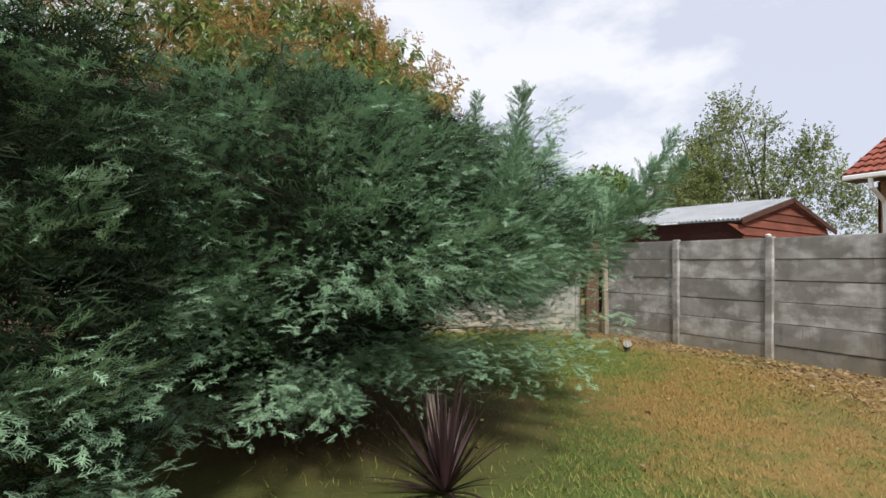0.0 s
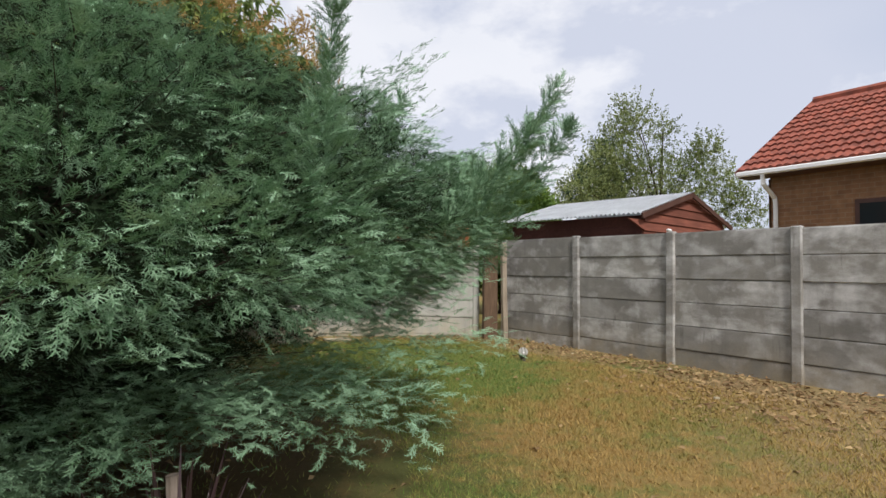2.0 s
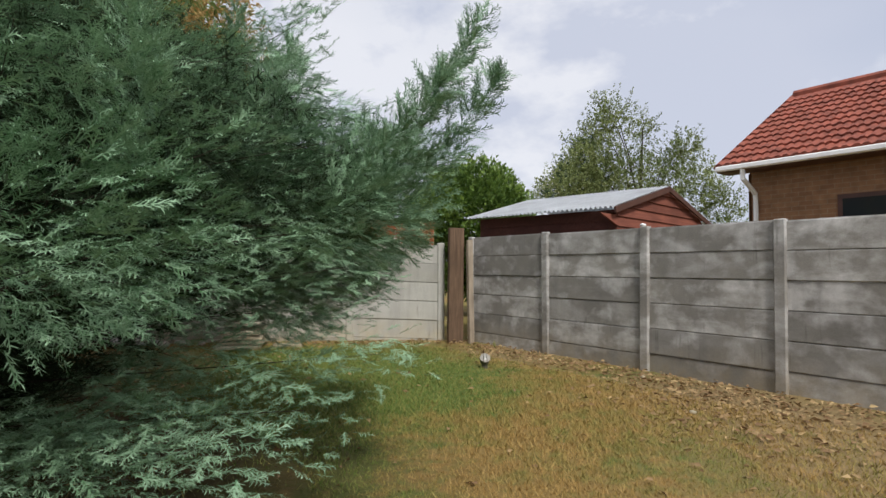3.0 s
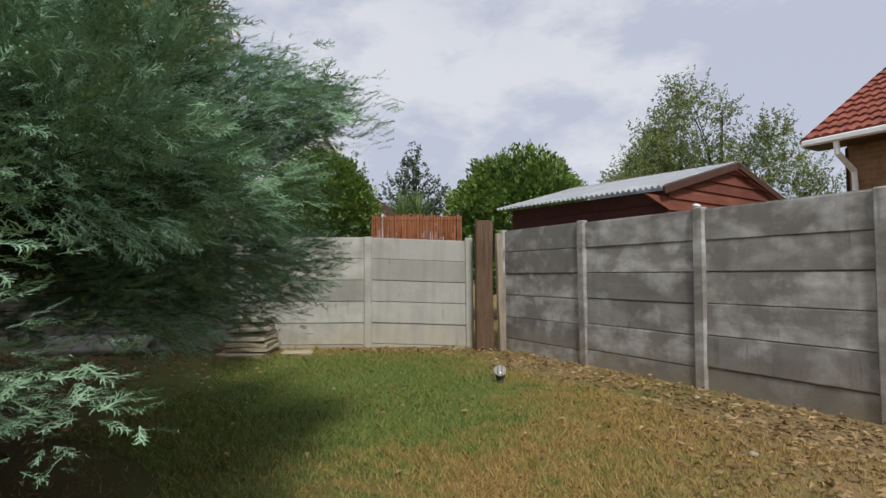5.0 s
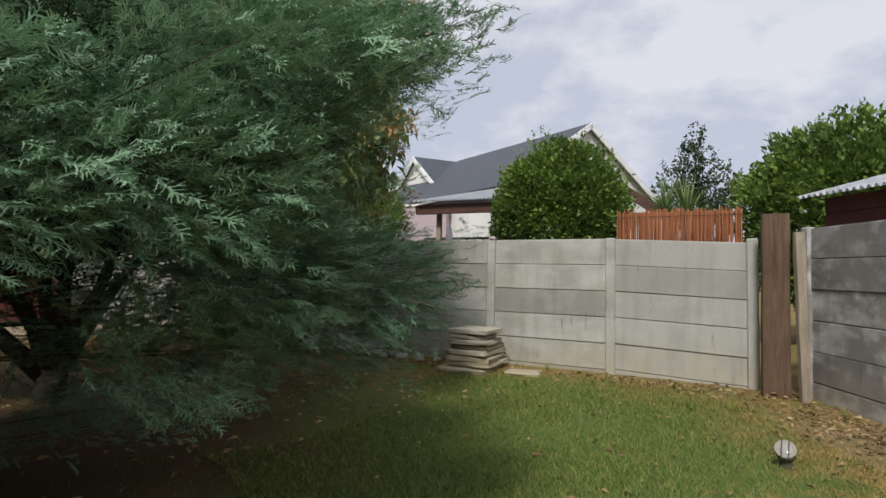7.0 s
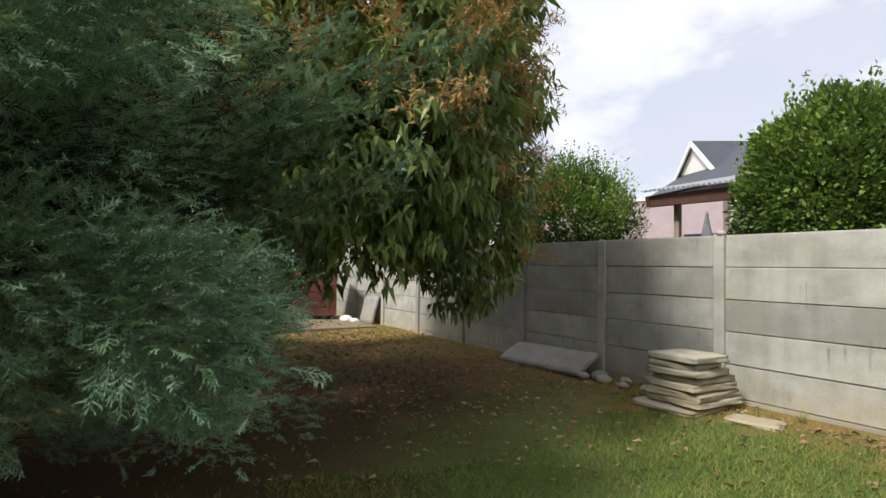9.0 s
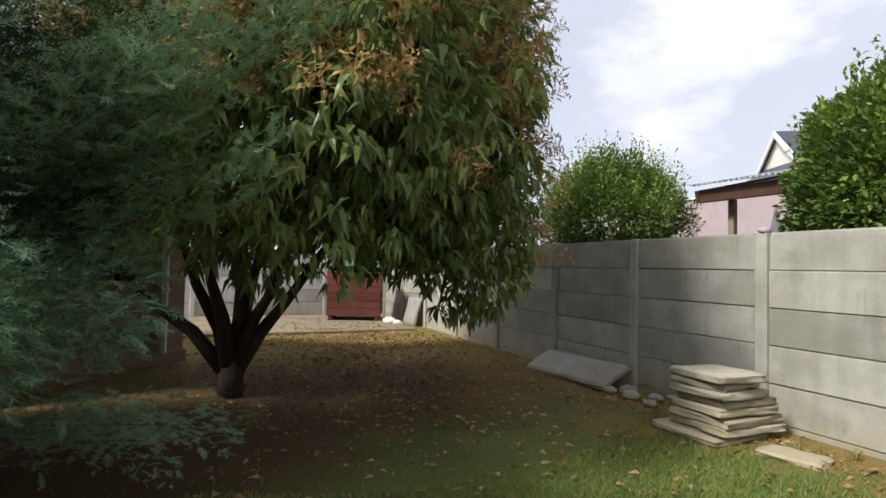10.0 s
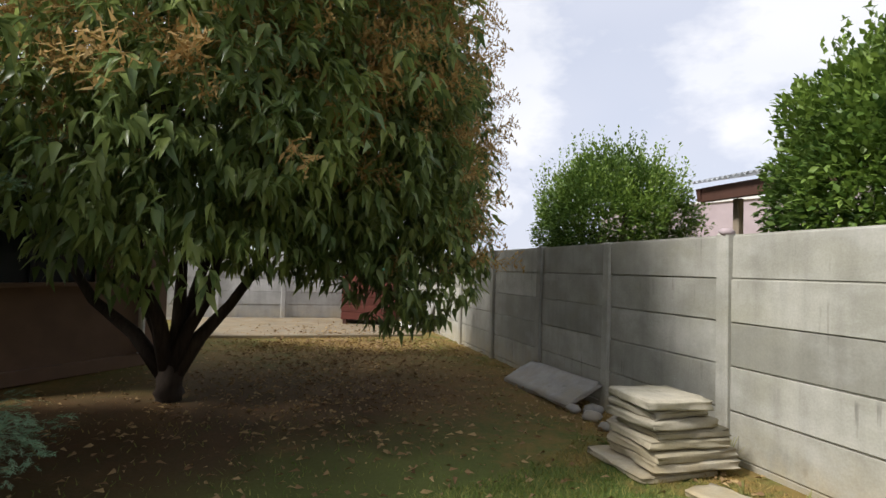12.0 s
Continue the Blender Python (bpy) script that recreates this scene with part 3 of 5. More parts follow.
# ---- reed screen above the low bay ----
def build_reed():
    root = thing("reed_screen", "reddish brown reed cane screen standing behind the wall", "screen", pose(1.10, 10.86, 0))
    r = random.Random(4)
    kinds = []
    for k in range(4):
        bm = bmesh.new()
        h = 2.0 + r.uniform(-0.02, 0.03)
        tube(bm, [(0, 0, 0), (r.uniform(-0.006, 0.006), 0, 0.8), (r.uniform(-0.008, 0.008), 0, h)], [0.011, 0.011, 0.009], 6)
        kinds.append(data_of(bm, "cane", M["reed"]))
    x = 0.0
    while x < 1.40:
        part("cane", kinds[r.randrange(4)], None, root, "", pose(x, r.uniform(-0.008, 0.008), r.uniform(-0.015, 0.01), 0, r.uniform(-0.5, 0.5), r.uniform(0, 360)))
        part("cane", kinds[r.randrange(4)], None, root, "", pose(x + 0.008, 0.024 + r.uniform(-0.004, 0.004), r.uniform(-0.015, 0.01), 0, r.uniform(-0.5, 0.5), r.uniform(0, 360)))
        x += r.uniform(0.014, 0.020)
    for z in (0.4, 1.2, 1.93):
        part("wire", tube(bmesh.new(), [(-0.01, -0.02, z), (1.42, -0.02, z)], [0.003, 0.003], 5), M["black"], root)


build_reed()


# ---- roof sheets ----
def corrugated(width, run, pitch=0.076, depth=0.018):
    """A wavy sheet: width along x, run along y, waves across x."""
    bm = bmesh.new()
    n = int(width / pitch * 6)
    rows = []
    for y in (0, run):
        rows.append([bm.verts.new((width * i / n, y, depth * math.sin(2 * math.pi * width * i / n / pitch))) for i in range(n + 1)])
    for i in range(n):
        bm.faces.new((rows[0][i], rows[0][i + 1], rows[1][i + 1], rows[1][i]))
    bmesh.ops.solidify(bm, geom=bm.faces[:], thickness=0.004)
    return bm


# ---- timber shed over the side fence ----
def build_shed():
    # local x across the gable (away from the fence), y along the eave away from the walker
    ang = math.degrees(math.atan2(SN.y, SN.x)) + 8
    root = thing("shed", "red-brown timber board shed with a corrugated zinc roof", "shed", pose(4.60, 8.22, 0, 0, 0, ang))
    W, L, EH, RH = 3.5, 2.8, 2.03, 0.47
    rows = 14
    for k in range(rows):
        bm = box_bm((0.03, L - 0.3, EH / rows + 0.012), (0.22, L / 2, EH * (k + 0.5) / rows), 0.0, turn=pose(0, 0, 0, 0, 4, 0))
        part("board", bm, M["shed_dark"], root)
    total = EH + RH
    nb = 18
    for k in range(nb):
        z0, z1 = total * k / nb, min(total * (k + 1) / nb + 0.015, total - 0.01)
        halves = [(W / 2 - 0.2) if q < EH * 0.96 else max((W / 2) * (1 - (q - EH) / RH) - 0.03, 0.01) for q in (z0, z1)]
        bm = bmesh.new()
        low = [bm.verts.new((W / 2 + sx * halves[0], y, z0)) for sx, y in ((-1, 0.115), (1, 0.115), (1, 0.15), (-1, 0.15))]
        high = [bm.verts.new((W / 2 + sx * halves[1], y, z1)) for sx, y in ((-1, 0.140), (1, 0.140), (1, 0.165), (-1, 0.165))]
        bm.faces.new(low[::-1])
        bm.faces.new(high)
        for q in range(4):
            bm.faces.new((low[q], low[(q + 1) % 4], high[(q + 1) % 4], high[q]))
        part("board", bm, M["shed_red"], root)
        if k < rows:
            part("board", box_bm((0.03, L - 0.3, z1 - z0), (W - 0.22, L / 2, (z0 + z1) / 2), 0.0), M["shed_dark"], root)
    part("back_wall", box_bm((W - 0.44, 0.03, EH), (W / 2, L - 0.16, EH / 2)), M["shed_dark"], root)
    slope = math.degrees(math.atan2(RH, W / 2))
    run = math.hypot(RH, W / 2) + 0.02
    part("roof_sheet", corrugated(L - 0.04, run), M["zinc"], root, "corrugated zinc roof sheet", pose(0, L, EH + 0.02, 0, 0, -90) @ pose(0, 0, 0, slope, 0, 0))
    part("roof_sheet", corrugated(L - 0.08, run), M["zinc"], root, "corrugated zinc roof sheet", pose(W, 0.08, EH + 0.02, 0, 0, 90) @ pose(0, 0, 0, slope, 0, 0))
    for sx, a in ((0, -slope), (W, slope)):
        bm = box_bm((run, 0.03, 0.085), (run / 2 if sx == 0 else -run / 2, 0, -0.045), 0.004)
        part("bargeboard", bm, M["brown_trim"], root, "", pose(sx, 0.06, EH + 0.02, 0, a, 0))


build_shed()


# ---- neighbour's brick house with a red tiled gable roof ----
def build_tiled_house():
    d_ang = math.degrees(math.atan2(FY, FX))
    eave = Vector((8.20, 11.17, 3.25))
    # local x along the eave (towards the walker's side), y into the house, z from the eave
    root = thing("brick_house", "brown brick house with a red clay tile roof", "house", pose(eave.x, eave.y, 0, 0, 0, d_ang))
    L, B, RISE, Z = 11.0, 3.75, 2.2, 3.25
    wall = box_bm((L - 0.8, 0.22, 3.15), (L / 2 + 0.05, 0.56, 1.575))
    part("wall", wall, M["brick"], root)
    bm = bmesh.new()
    pts = [(0.4, 0.45, 0), (0.4, 2 * B - 0.45, 0), (0.4, 2 * B - 0.45, 3.1), (0.4, B, 3.1 + RISE * 0.87), (0.4, 0.45, 3.1)]
    bm.faces.new([bm.verts.new(p) for p in pts])
    bmesh.ops.solidify(bm, geom=bm.faces[:], thickness=0.2)
    part("gable_wall", bm, M["brick"], root)
    win = part("window", box_bm((1.7, 0.06, 1.1), (2.75, 0.44, 2.0), 0.004), M["brown_trim"], root, "brown framed window")
    part("pane", box_bm((0.74, 0.02, 0.94), (2.35, 0.40, 2.0)), M["glass"], win)
    part("pane", box_bm((0.74, 0.02, 0.94), (3.17, 0.40, 2.0)), M["glass"], win)
    part("soffit", box_bm((L, 0.45, 0.03), (L / 2, 0.24, Z - 0.10)), M["brown_trim"], root)
    part("gutter", box_bm((L, 0.11, 0.10), (L / 2, -0.03, Z - 0.05), 0.02), M["white"], root, "white painted gutter")
    bm = tube(bmesh.new(), [(0.50, -0.02, Z - 0.1), (0.50, 0.0, Z - 0.28), (0.56, 0.36, Z - 0.55), (0.56, 0.38, Z - 0.75), (0.56, 0.38, 0.1)], [0.045] * 5, 8)
    part("downpipe", bm, M["white"], root, "white painted downpipe")
    roof = part("roof", box_bm((L, math.hypot(B, RISE), 0.06), (0, 0, 0)), M["tile"], root, "", pose(L / 2, B / 2, Z + RISE / 2 - 0.035, math.degrees(math.atan2(RISE, B)), 0, 0))
    part("roof_back", box_bm((L, math.hypot(B, RISE), 0.06), (0, 0, 0)), M["tile"], root, "", pose(L / 2, 1.5 * B, Z + RISE / 2 - 0.035, -math.degrees(math.atan2(RISE, B)), 0, 0))
    # double-roll tiles in overlapping courses
    bm = bmesh.new()
    prof = [(-0.15, 0.012), (-0.11, 0.036), (-0.06, 0.040), (-0.02, 0.012), (0.02, 0.012), (0.06, 0.036), (0.11, 0.040), (0.15, 0.012)]
    lo = [bm.verts.new((x, -0.20, z + 0.045)) for x, z in prof]
    hi = [bm.verts.new((x, 0.19, z)) for x, z in prof]
    un = [bm.verts.new((x, -0.20, 0.0)) for x, z in prof]
    for i in range(len(prof) - 1):
        bm.faces.new((lo[i], lo[i + 1], hi[i + 1], hi[i]))
        bm.faces.new((un[i], un[i + 1], lo[i + 1], lo[i]))
    tile = data_of(bm, "tile", M["tile"])
    run = math.hypot(B, RISE)
    rr = random.Random(2)
    rows = int(run / 0.335)
    for j in range(rows):
        for i in range(23):
            ob = part("tile", tile, None, roof, "", pose(-L / 2 + 0.15 + 0.30 * i, -run / 2 + 0.18 + j * 0.335, 0.03, rr.uniform(-0.6, 0.6), rr.uniform(-0.6, 0.6), rr.uniform(-0.6, 0.6)))
    ridge = bmesh.new()
    tube(ridge, [(-L / 2, run / 2, 0.03), (L / 2, run / 2, 0.03)], [0.11, 0.11], 8)
    part("ridge_cap", ridge, M["tile"], roof)
    part("verge", box_bm((0.07, run + 0.02, 0.09), (-L / 2 - 0.02, 0, 0.02), 0.02), M["tile"], roof)


build_tiled_house()


# ---- neighbour's white house with a dark roof and a covered patio ----
def prism(bm, x0, x1, y0, y1, z0, ze, zr):
    """Gabled block with its ridge along y."""
    xm = (x0 + x1) / 2
    v = {}
    for n, (x, z) in enumerate(((x0, z0), (x1, z0), (x1, ze), (xm, zr), (x0, ze))):
        v[n] = (bm.verts.new((x, y0, z)), bm.verts.new((x, y1, z)))
    bm.faces.new([v[n][0] for n in range(5)])
    bm.faces.new([v[n][1] for n in range(4, -1, -1)])
    for n in range(5):
        q = (n + 1) % 5
        bm.faces.new((v[n][0], v[n][1], v[q][1], v[q][0]))
    return bm


def gable_roof(root, x0, x1, y0, y1, ze, zr, over=0.12):
    xm = (x0 + x1) / 2
    half, rise = (x1 - x0) / 2, zr - ze
    run, a = math.hypot(half, rise) + 0.25, math.degrees(math.atan2(rise, half))
    for side in (-1, 1):
        m = pose(xm, (y0 + y1) / 2, zr + 0.05, 0, side * a, 0)
        part("roof", box_bm((run, y1 - y0 + 2 * over, 0.07), (side * run / 2, 0, 0)), M["slate"], root, "dark grey sheet roof", m)
        part("bargeboard", box_bm((run, 0.05, 0.16), (side * run / 2, y0 - (y0 + y1) / 2 - over - 0.03, -0.05)), M["white"], root, "white bargeboard", m)


def build_white_house():
    root = thing("white_house", "white plastered gabled house with dark grey sheet roofs", "house", pose(-1.45, 20.3, 0, 0, 0, 60))
    part("wall", prism(bmesh.new(), -3.1, 3.1, 0, 9, 0, 3.6, 5.65), M["plaster"], root)
    gable_roof(root, -3.1, 3.1, 0, 9, 3.6, 5.65)


def build_wing():
    root = thing("white_house", "smaller white gabled wing with a dark grey sheet roof", "house", pose(-8.95, 22.85, 0, 0, 0, -35))
    part("wall", prism(bmesh.new(), -2.4, 2.4, 0, 5.6, 0, 4.1, 5.75), M["plaster"], root)
    gable_roof(root, -2.4, 2.4, 0, 5.6, 4.1, 5.75)
    win = part("window", box_bm((1.2, 0.08, 1.0), (0.2, -0.05, 2.6)), M["black"], root, "dark window")
    part("pane", box_bm((1.0, 0.04, 0.8), (0.2, -0.10, 2.6)), M["glass"], win)


def build_patio_roof():
    root = thing("patio_roof", "covered patio with corrugated roof on grey posts", "patio roof", pose(-2.45, 12.25, 0, 0, 0, 2))
    part("roof_sheet", corrugated(3.2, 4.4), M["zinc"], root, "corrugated zinc roof sheet", pose(-0.25, -0.1, 2.46, 11, 0, 0))
    part("ceiling_board", box_bm((3.0, 4.2, 0.03), (1.35, 2.1, 2.80), turn=pose(0, 0, 0, 12, 0, 0)), M["brown_trim"], root, "dark timber soffit")
    part("beam", box_bm((3.1, 0.08, 0.17), (1.35, 0.06, 2.32), 0.005), M["brown_trim"], root, "brown timber beam")
    part("side_beam", box_bm((0.06, 4.3, 0.16), (-0.2, 2.1, 2.76), 0.005, turn=pose(0, 0, 0, 12, 0, 0)), M["brown_trim"], root)
    part("rafter", box_bm((1.5, 0.10, 0.18), (3.45, 1.6, 2.55), 0.005, turn=pose(0, 0, 0, 0, 34, 0)), M["brown_trim"], root, "sloping brown rafter")
    for x, y in ((0.12, 0.28), (2.8, 0.06)):
        part("post", box_bm((0.085, 0.085, 2.26), (x, y, 1.13), 0.008), M["post_grey"], root, "grey post")
    part("back_wall", box_bm((3.2, 0.2, 3.2), (0.65, 4.3, 1.6)), M["plaster"], root, "white plastered wall")
    part("rail", box_bm((1.9, 0.05, 0.06), (-0.95, 3.6, 2.02)), M["black"], root)
    part("rail", box_bm((1.9, 0.05, 0.06), (-0.95, 3.6, 1.55)), M["black"], root)
    for k in range(9):
        part("baluster", box_bm((0.025, 0.03, 0.5), (-1.8 + 0.21 * k, 3.6, 1.78)), M["black"], root)


def build_parasol():
    root = thing("parasol", "closed grey canvas parasol on a pole", "parasol", pose(-3.14, 14.5, 0))
    part("pole", tube(bmesh.new(), [(0, 0, 0), (0, 0, 2.35)], [0.025, 0.02], 8), M["post_grey"], root)
    bm = bmesh.new()
    tube(bm, [(0, 0, 1.0), (0.02, 0, 1.3), (0, 0, 1.9), (0, 0, 2.3)], [0.16, 0.17, 0.10, 0.03], 9)
    part("canopy", bm, M["canvas"], root, "folded grey canvas", smooth=True)


def build_pink_wall():
    root = thing("mauve_house", "low mauve plastered house wall beyond the garden", "house", pose(-9.2, 17.6, 0, 0, 0, 14))
    part("wall", box_bm((7, 4, 3.2), (0.5, 2, 1.6)), M["pink"], root)
    part("coping", box_bm((7.1, 4.1, 0.06), (0.5, 2, 3.23)), M["plaster"], root)


build_white_house()
build_wing()
build_patio_roof()
build_parasol()
build_pink_wall()


# ---- own house beside the trees ----
def build_own_house():
    # local x along the wall from its far corner, y into the house
    root = thing("own_house", "brown plastered single-storey house with a white downpipe", "house", pose(-5.45, 5.95, 0, 0, 0, -39))
    part("wall", box_bm((0.95, 0.24, 2.6), (0.475, -0.12, 1.3)), M["brownwall"], root)
    part("wall", box_bm((1.5, 0.24, 1.06), (1.70, -0.12, 0.53)), M["brownwall"], root)
    part("wall", box_bm((1.5, 0.24, 0.55), (1.70, -0.12, 2.325)), M["brownwall"], root)
    part("wall", box_bm((0.5, 0.24, 2.6), (2.70, -0.12, 1.3)), M["brownwall"], root)
    part("side_wall", box_bm((0.24, 4.76, 2.6), (0.12, -2.62, 1.3)), M["brownwall"], root)
    part("side_wall", box_bm((0.24, 4.76, 2.6), (2.83, -2.62, 1.3)), M["brownwall"], root)
    part("roof", box_bm((3.7, 6.3, 0.12), (1.48, -2.3, 2.67), 0.02), M["brown_trim"], root)
    win = part("window", box_bm((1.5, 0.06, 0.05), (1.70, -0.08, 2.02)), M["black"], root, "dark framed window")
    part("window_sill", box_bm((1.6, 0.14, 0.05), (1.70, 0.04, 1.05), 0.008), M["brownwall"], win)
    part("pane", box_bm((0.72, 0.015, 0.95), (1.33, -0.10, 1.54)), M["glass"], win)
    part("pane", box_bm((0.72, 0.015, 0.95), (2.07, -0.10, 1.54)), M["glass"], win)
    part("window_frame", box_bm((0.05, 0.05, 0.96), (1.70, -0.08, 1.54)), M["black"], win)
    bm = tube(bmesh.new(), [(0.42, 0.06, 0.15), (0.42, 0.06, 2.55)], [0.04, 0.04], 10)
    part("downpipe", bm, M["white"], root, "white downpipe")
    part("plinth", box_bm((2.95, 0.06, 0.16), (1.475, 0.028, 0.07), 0.01), M["brownwall"], root)


build_own_house()


# ---- plants ----
def spray_template(seed):
    """A feathery juniper spray, 1 long along y: a bent rib with uneven, forward-swept side twigs."""
    r = random.Random(seed)
    v, f, a = [], [], []

    def blade(p, q, w, tip):
        p, q = Vector(p), Vector(q)
        s = (q - p).cross(Vector((0, 0, 1))).normalized() * w
        k = len(v)
        v.extend([tuple(p + s), tuple(p - s), tuple(q)])
        f.append((k, k + 1, k + 2))
        a.extend([tip * 0.6, tip * 0.6, min(tip + 0.25, 1)])

    bend = r.uniform(-0.12, 0.12)
    rib = lambda s: Vector((bend * s * s, s, 0.05 * s * s))
    blade(rib(0), rib(0.55), 0.026, 0.4)
    blade(rib(0.45), rib(1.0), 0.024, 0.7)
    n = 7
    for i in range(n):
        s = 0.04 + 0.82 * i / (n - 1)
        for side in (-1, 1):
            if r.uniform(0, 1) < 0.14:
                continue
            ln = (0.40 - 0.22 * s) * r.uniform(0.6, 1.35)
            ang = radians(r.uniform(20, 46))
            p = rib(s)
            q = p + Vector((side * math.sin(ang) * ln, math.cos(ang) * ln, r.uniform(-0.10, 0.10)))
            blade(p, q, 0.023, 0.35 + 0.5 * s)
            for t, sd in ((0.35, -1), (0.65, 1)):
                if r.uniform(0, 1) < 0.25:
                    continue
                b = p + (q - p) * t
                a2 = ang * side + sd * 0.55
                l2 = ln * r.uniform(0.35, 0.6)
                blade(b, b + Vector((math.sin(a2) * l2, math.cos(a2) * l2, r.uniform(-0.08, 0.06))), 0.020, 0.5 + 0.45 * s)
    return np.array(v), np.array(f), np.array(a)


CON_X, CON_Y = -1.3, 4.1
# how far the conifer's boughs reach: a row for each bearing, a column for each height
REACH_AZ = [-75, -45, -15, 15, 45, 75, 105, 135, 225, 285]
REACH_Z = [0.3, 0.6, 0.9, 1.2, 1.5, 1.8, 2.1, 2.4, 2.7, 3.0]
REACH = [
    [1.3, 1.55, 2.1, 2.5, 2.5, 2.4, 2.1, 1.5, 0.6, 0.1],
    [1.1, 1.45, 2.0, 2.5, 2.5, 2.35, 1.85, 1.2, 0.5, 0.1],
    [1.1, 1.4, 1.9, 2.3, 2.75, 2.4, 2.15, 1.25, 0.5, 0.1],
    [1.0, 1.1, 1.4, 2.2, 2.70, 2.95, 2.35, 1.85, 0.7, 0.1],
    [1.0, 0.8, 1.0, 1.7, 2.6, 2.9, 3.0, 2.7, 1.9, 0.9],
    [1.0, 0.7, 0.8, 1.2, 1.7, 1.9, 2.0, 2.0, 1.8, 0.9],
    [1.0, 0.7, 0.8, 1.1, 1.4, 1.55, 1.6, 1.6, 1.5, 0.7],
    [1.0, 0.8, 1.0, 1.3, 1.5, 1.55, 1.6, 1.55, 1.2, 0.4],
    [1.4, 1.8, 2.1, 2.2, 2.2, 2.0, 1.7, 1.2, 0.5, 0.1],
]
REACH.append(REACH[0])


def reach(az, z):
    """How far the conifer's boughs reach, by bearing (degrees) and height."""
    a = (az + 75) % 360 - 75
    return float(np.interp(a, REACH_AZ, [np.interp(z, REACH_Z, row) for row in REACH]))


def reach_small(az, z):
    """The same for the smaller conifer beside the start of the walk."""
    return 1.08 * np.interp(z, [0.2, 0.5, 1.2, 1.9, 2.4, 2.8], [0.75, 0.95, 1.0, 0.85, 0.5, 0.1]) + 0.0 * az


# boughs that stand out of the crown: foot height on the stem, the tip (x, y, z), and how wide the bough fans out
BOUGHS = [
    (1.5, 0.98, 3.98, 2.43, 0.26), (1.5, 0.86, 3.94, 2.02, 0.20), (1.3, 1.20, 3.70, 1.75, 0.26),
    (1.3, 1.76, 5.10, 1.93, 0.24), (1.5, 1.66, 5.45, 2.17, 0.24), (1.5, 1.50, 4.80, 2.05, 0.26), (1.7, 1.20, 5.60, 2.45, 0.28),
    (0.8, 1.50, 5.60, 1.32, 0.18), (0.9, 1.07, 5.72, 1.33, 0.26), (0.9, 1.40, 5.45, 1.18, 0.26), (0.8, 0.95, 5.50, 0.92, 0.30), (0.9, 1.40, 5.70, 1.10, 0.26), (0.8, 1.28, 5.62, 0.92, 0.28), (1.0, 1.15, 5.50, 1.42, 0.24),
    (1.2, 0.75, 6.42, 1.75, 0.22), (0.9, 0.72, 6.00, 1.13, 0.30), (1.4, 0.63, 6.13, 1.94, 0.28), (1.6, 0.90, 6.58, 2.24, 0.24), (1.7, 0.40, 6.20, 2.40, 0.30), (0.9, 0.45, 5.85, 0.92, 0.30),
    (0.4, -0.29, 6.40, 0.47, 0.28), (0.35, -0.65, 6.15, 0.30, 0.30), (0.35, -1.05, 6.00, 0.36, 0.28),
    (0.6, 1.33, 3.50, 0.86, 0.26), (0.45, 1.05, 3.30, 0.70, 0.28), (0.4, 0.66, 2.95, 0.60, 0.26), (0.45, 0.90, 2.88, 0.68, 0.26), (0.8, 1.18, 3.42, 1.20, 0.28),
    (0.5, 0.29, 2.72, 0.68, 0.30), (0.45, -0.05, 2.50, 0.60, 0.32), (0.4, -0.40, 2.30, 0.50, 0.32), (0.45, -0.75, 2.10, 0.52, 0.32),
    (0.9, -0.95, 1.75, 1.05, 0.30), (1.2, -1.35, 1.55, 1.30, 0.30), (0.4, -1.20, 1.45, 0.48, 0.30), (0.8, -1.05, 1.60, 0.92, 0.30), (1.6, -1.60, 1.75, 1.80, 0.28),
]


# upright shoots: foot and tip in the plan
LEADERS = [((0.42, 3.20, 1.45), (0.47, 3.01, 2.25)), ((1.15, 3.52, 1.42), (1.52, 3.30, 2.08)), ((1.00, 3.45, 1.40), (1.40, 3.28, 1.86)), ((1.25, 3.60, 1.40), (1.62, 3.40, 1.92)), ((0.62, 3.85, 1.70), (0.80, 3.85, 2.15)),
           ((0.55, 4.90, 1.70), (0.75, 4.95, 2.50)), ((0.20, 5.10, 1.80), (0.30, 5.15, 2.90)), ((-0.30, 3.50, 1.80), (-0.28, 3.45, 2.25)), ((-0.90, 4.10, 2.10), (-0.88, 4.15, 2.70))]


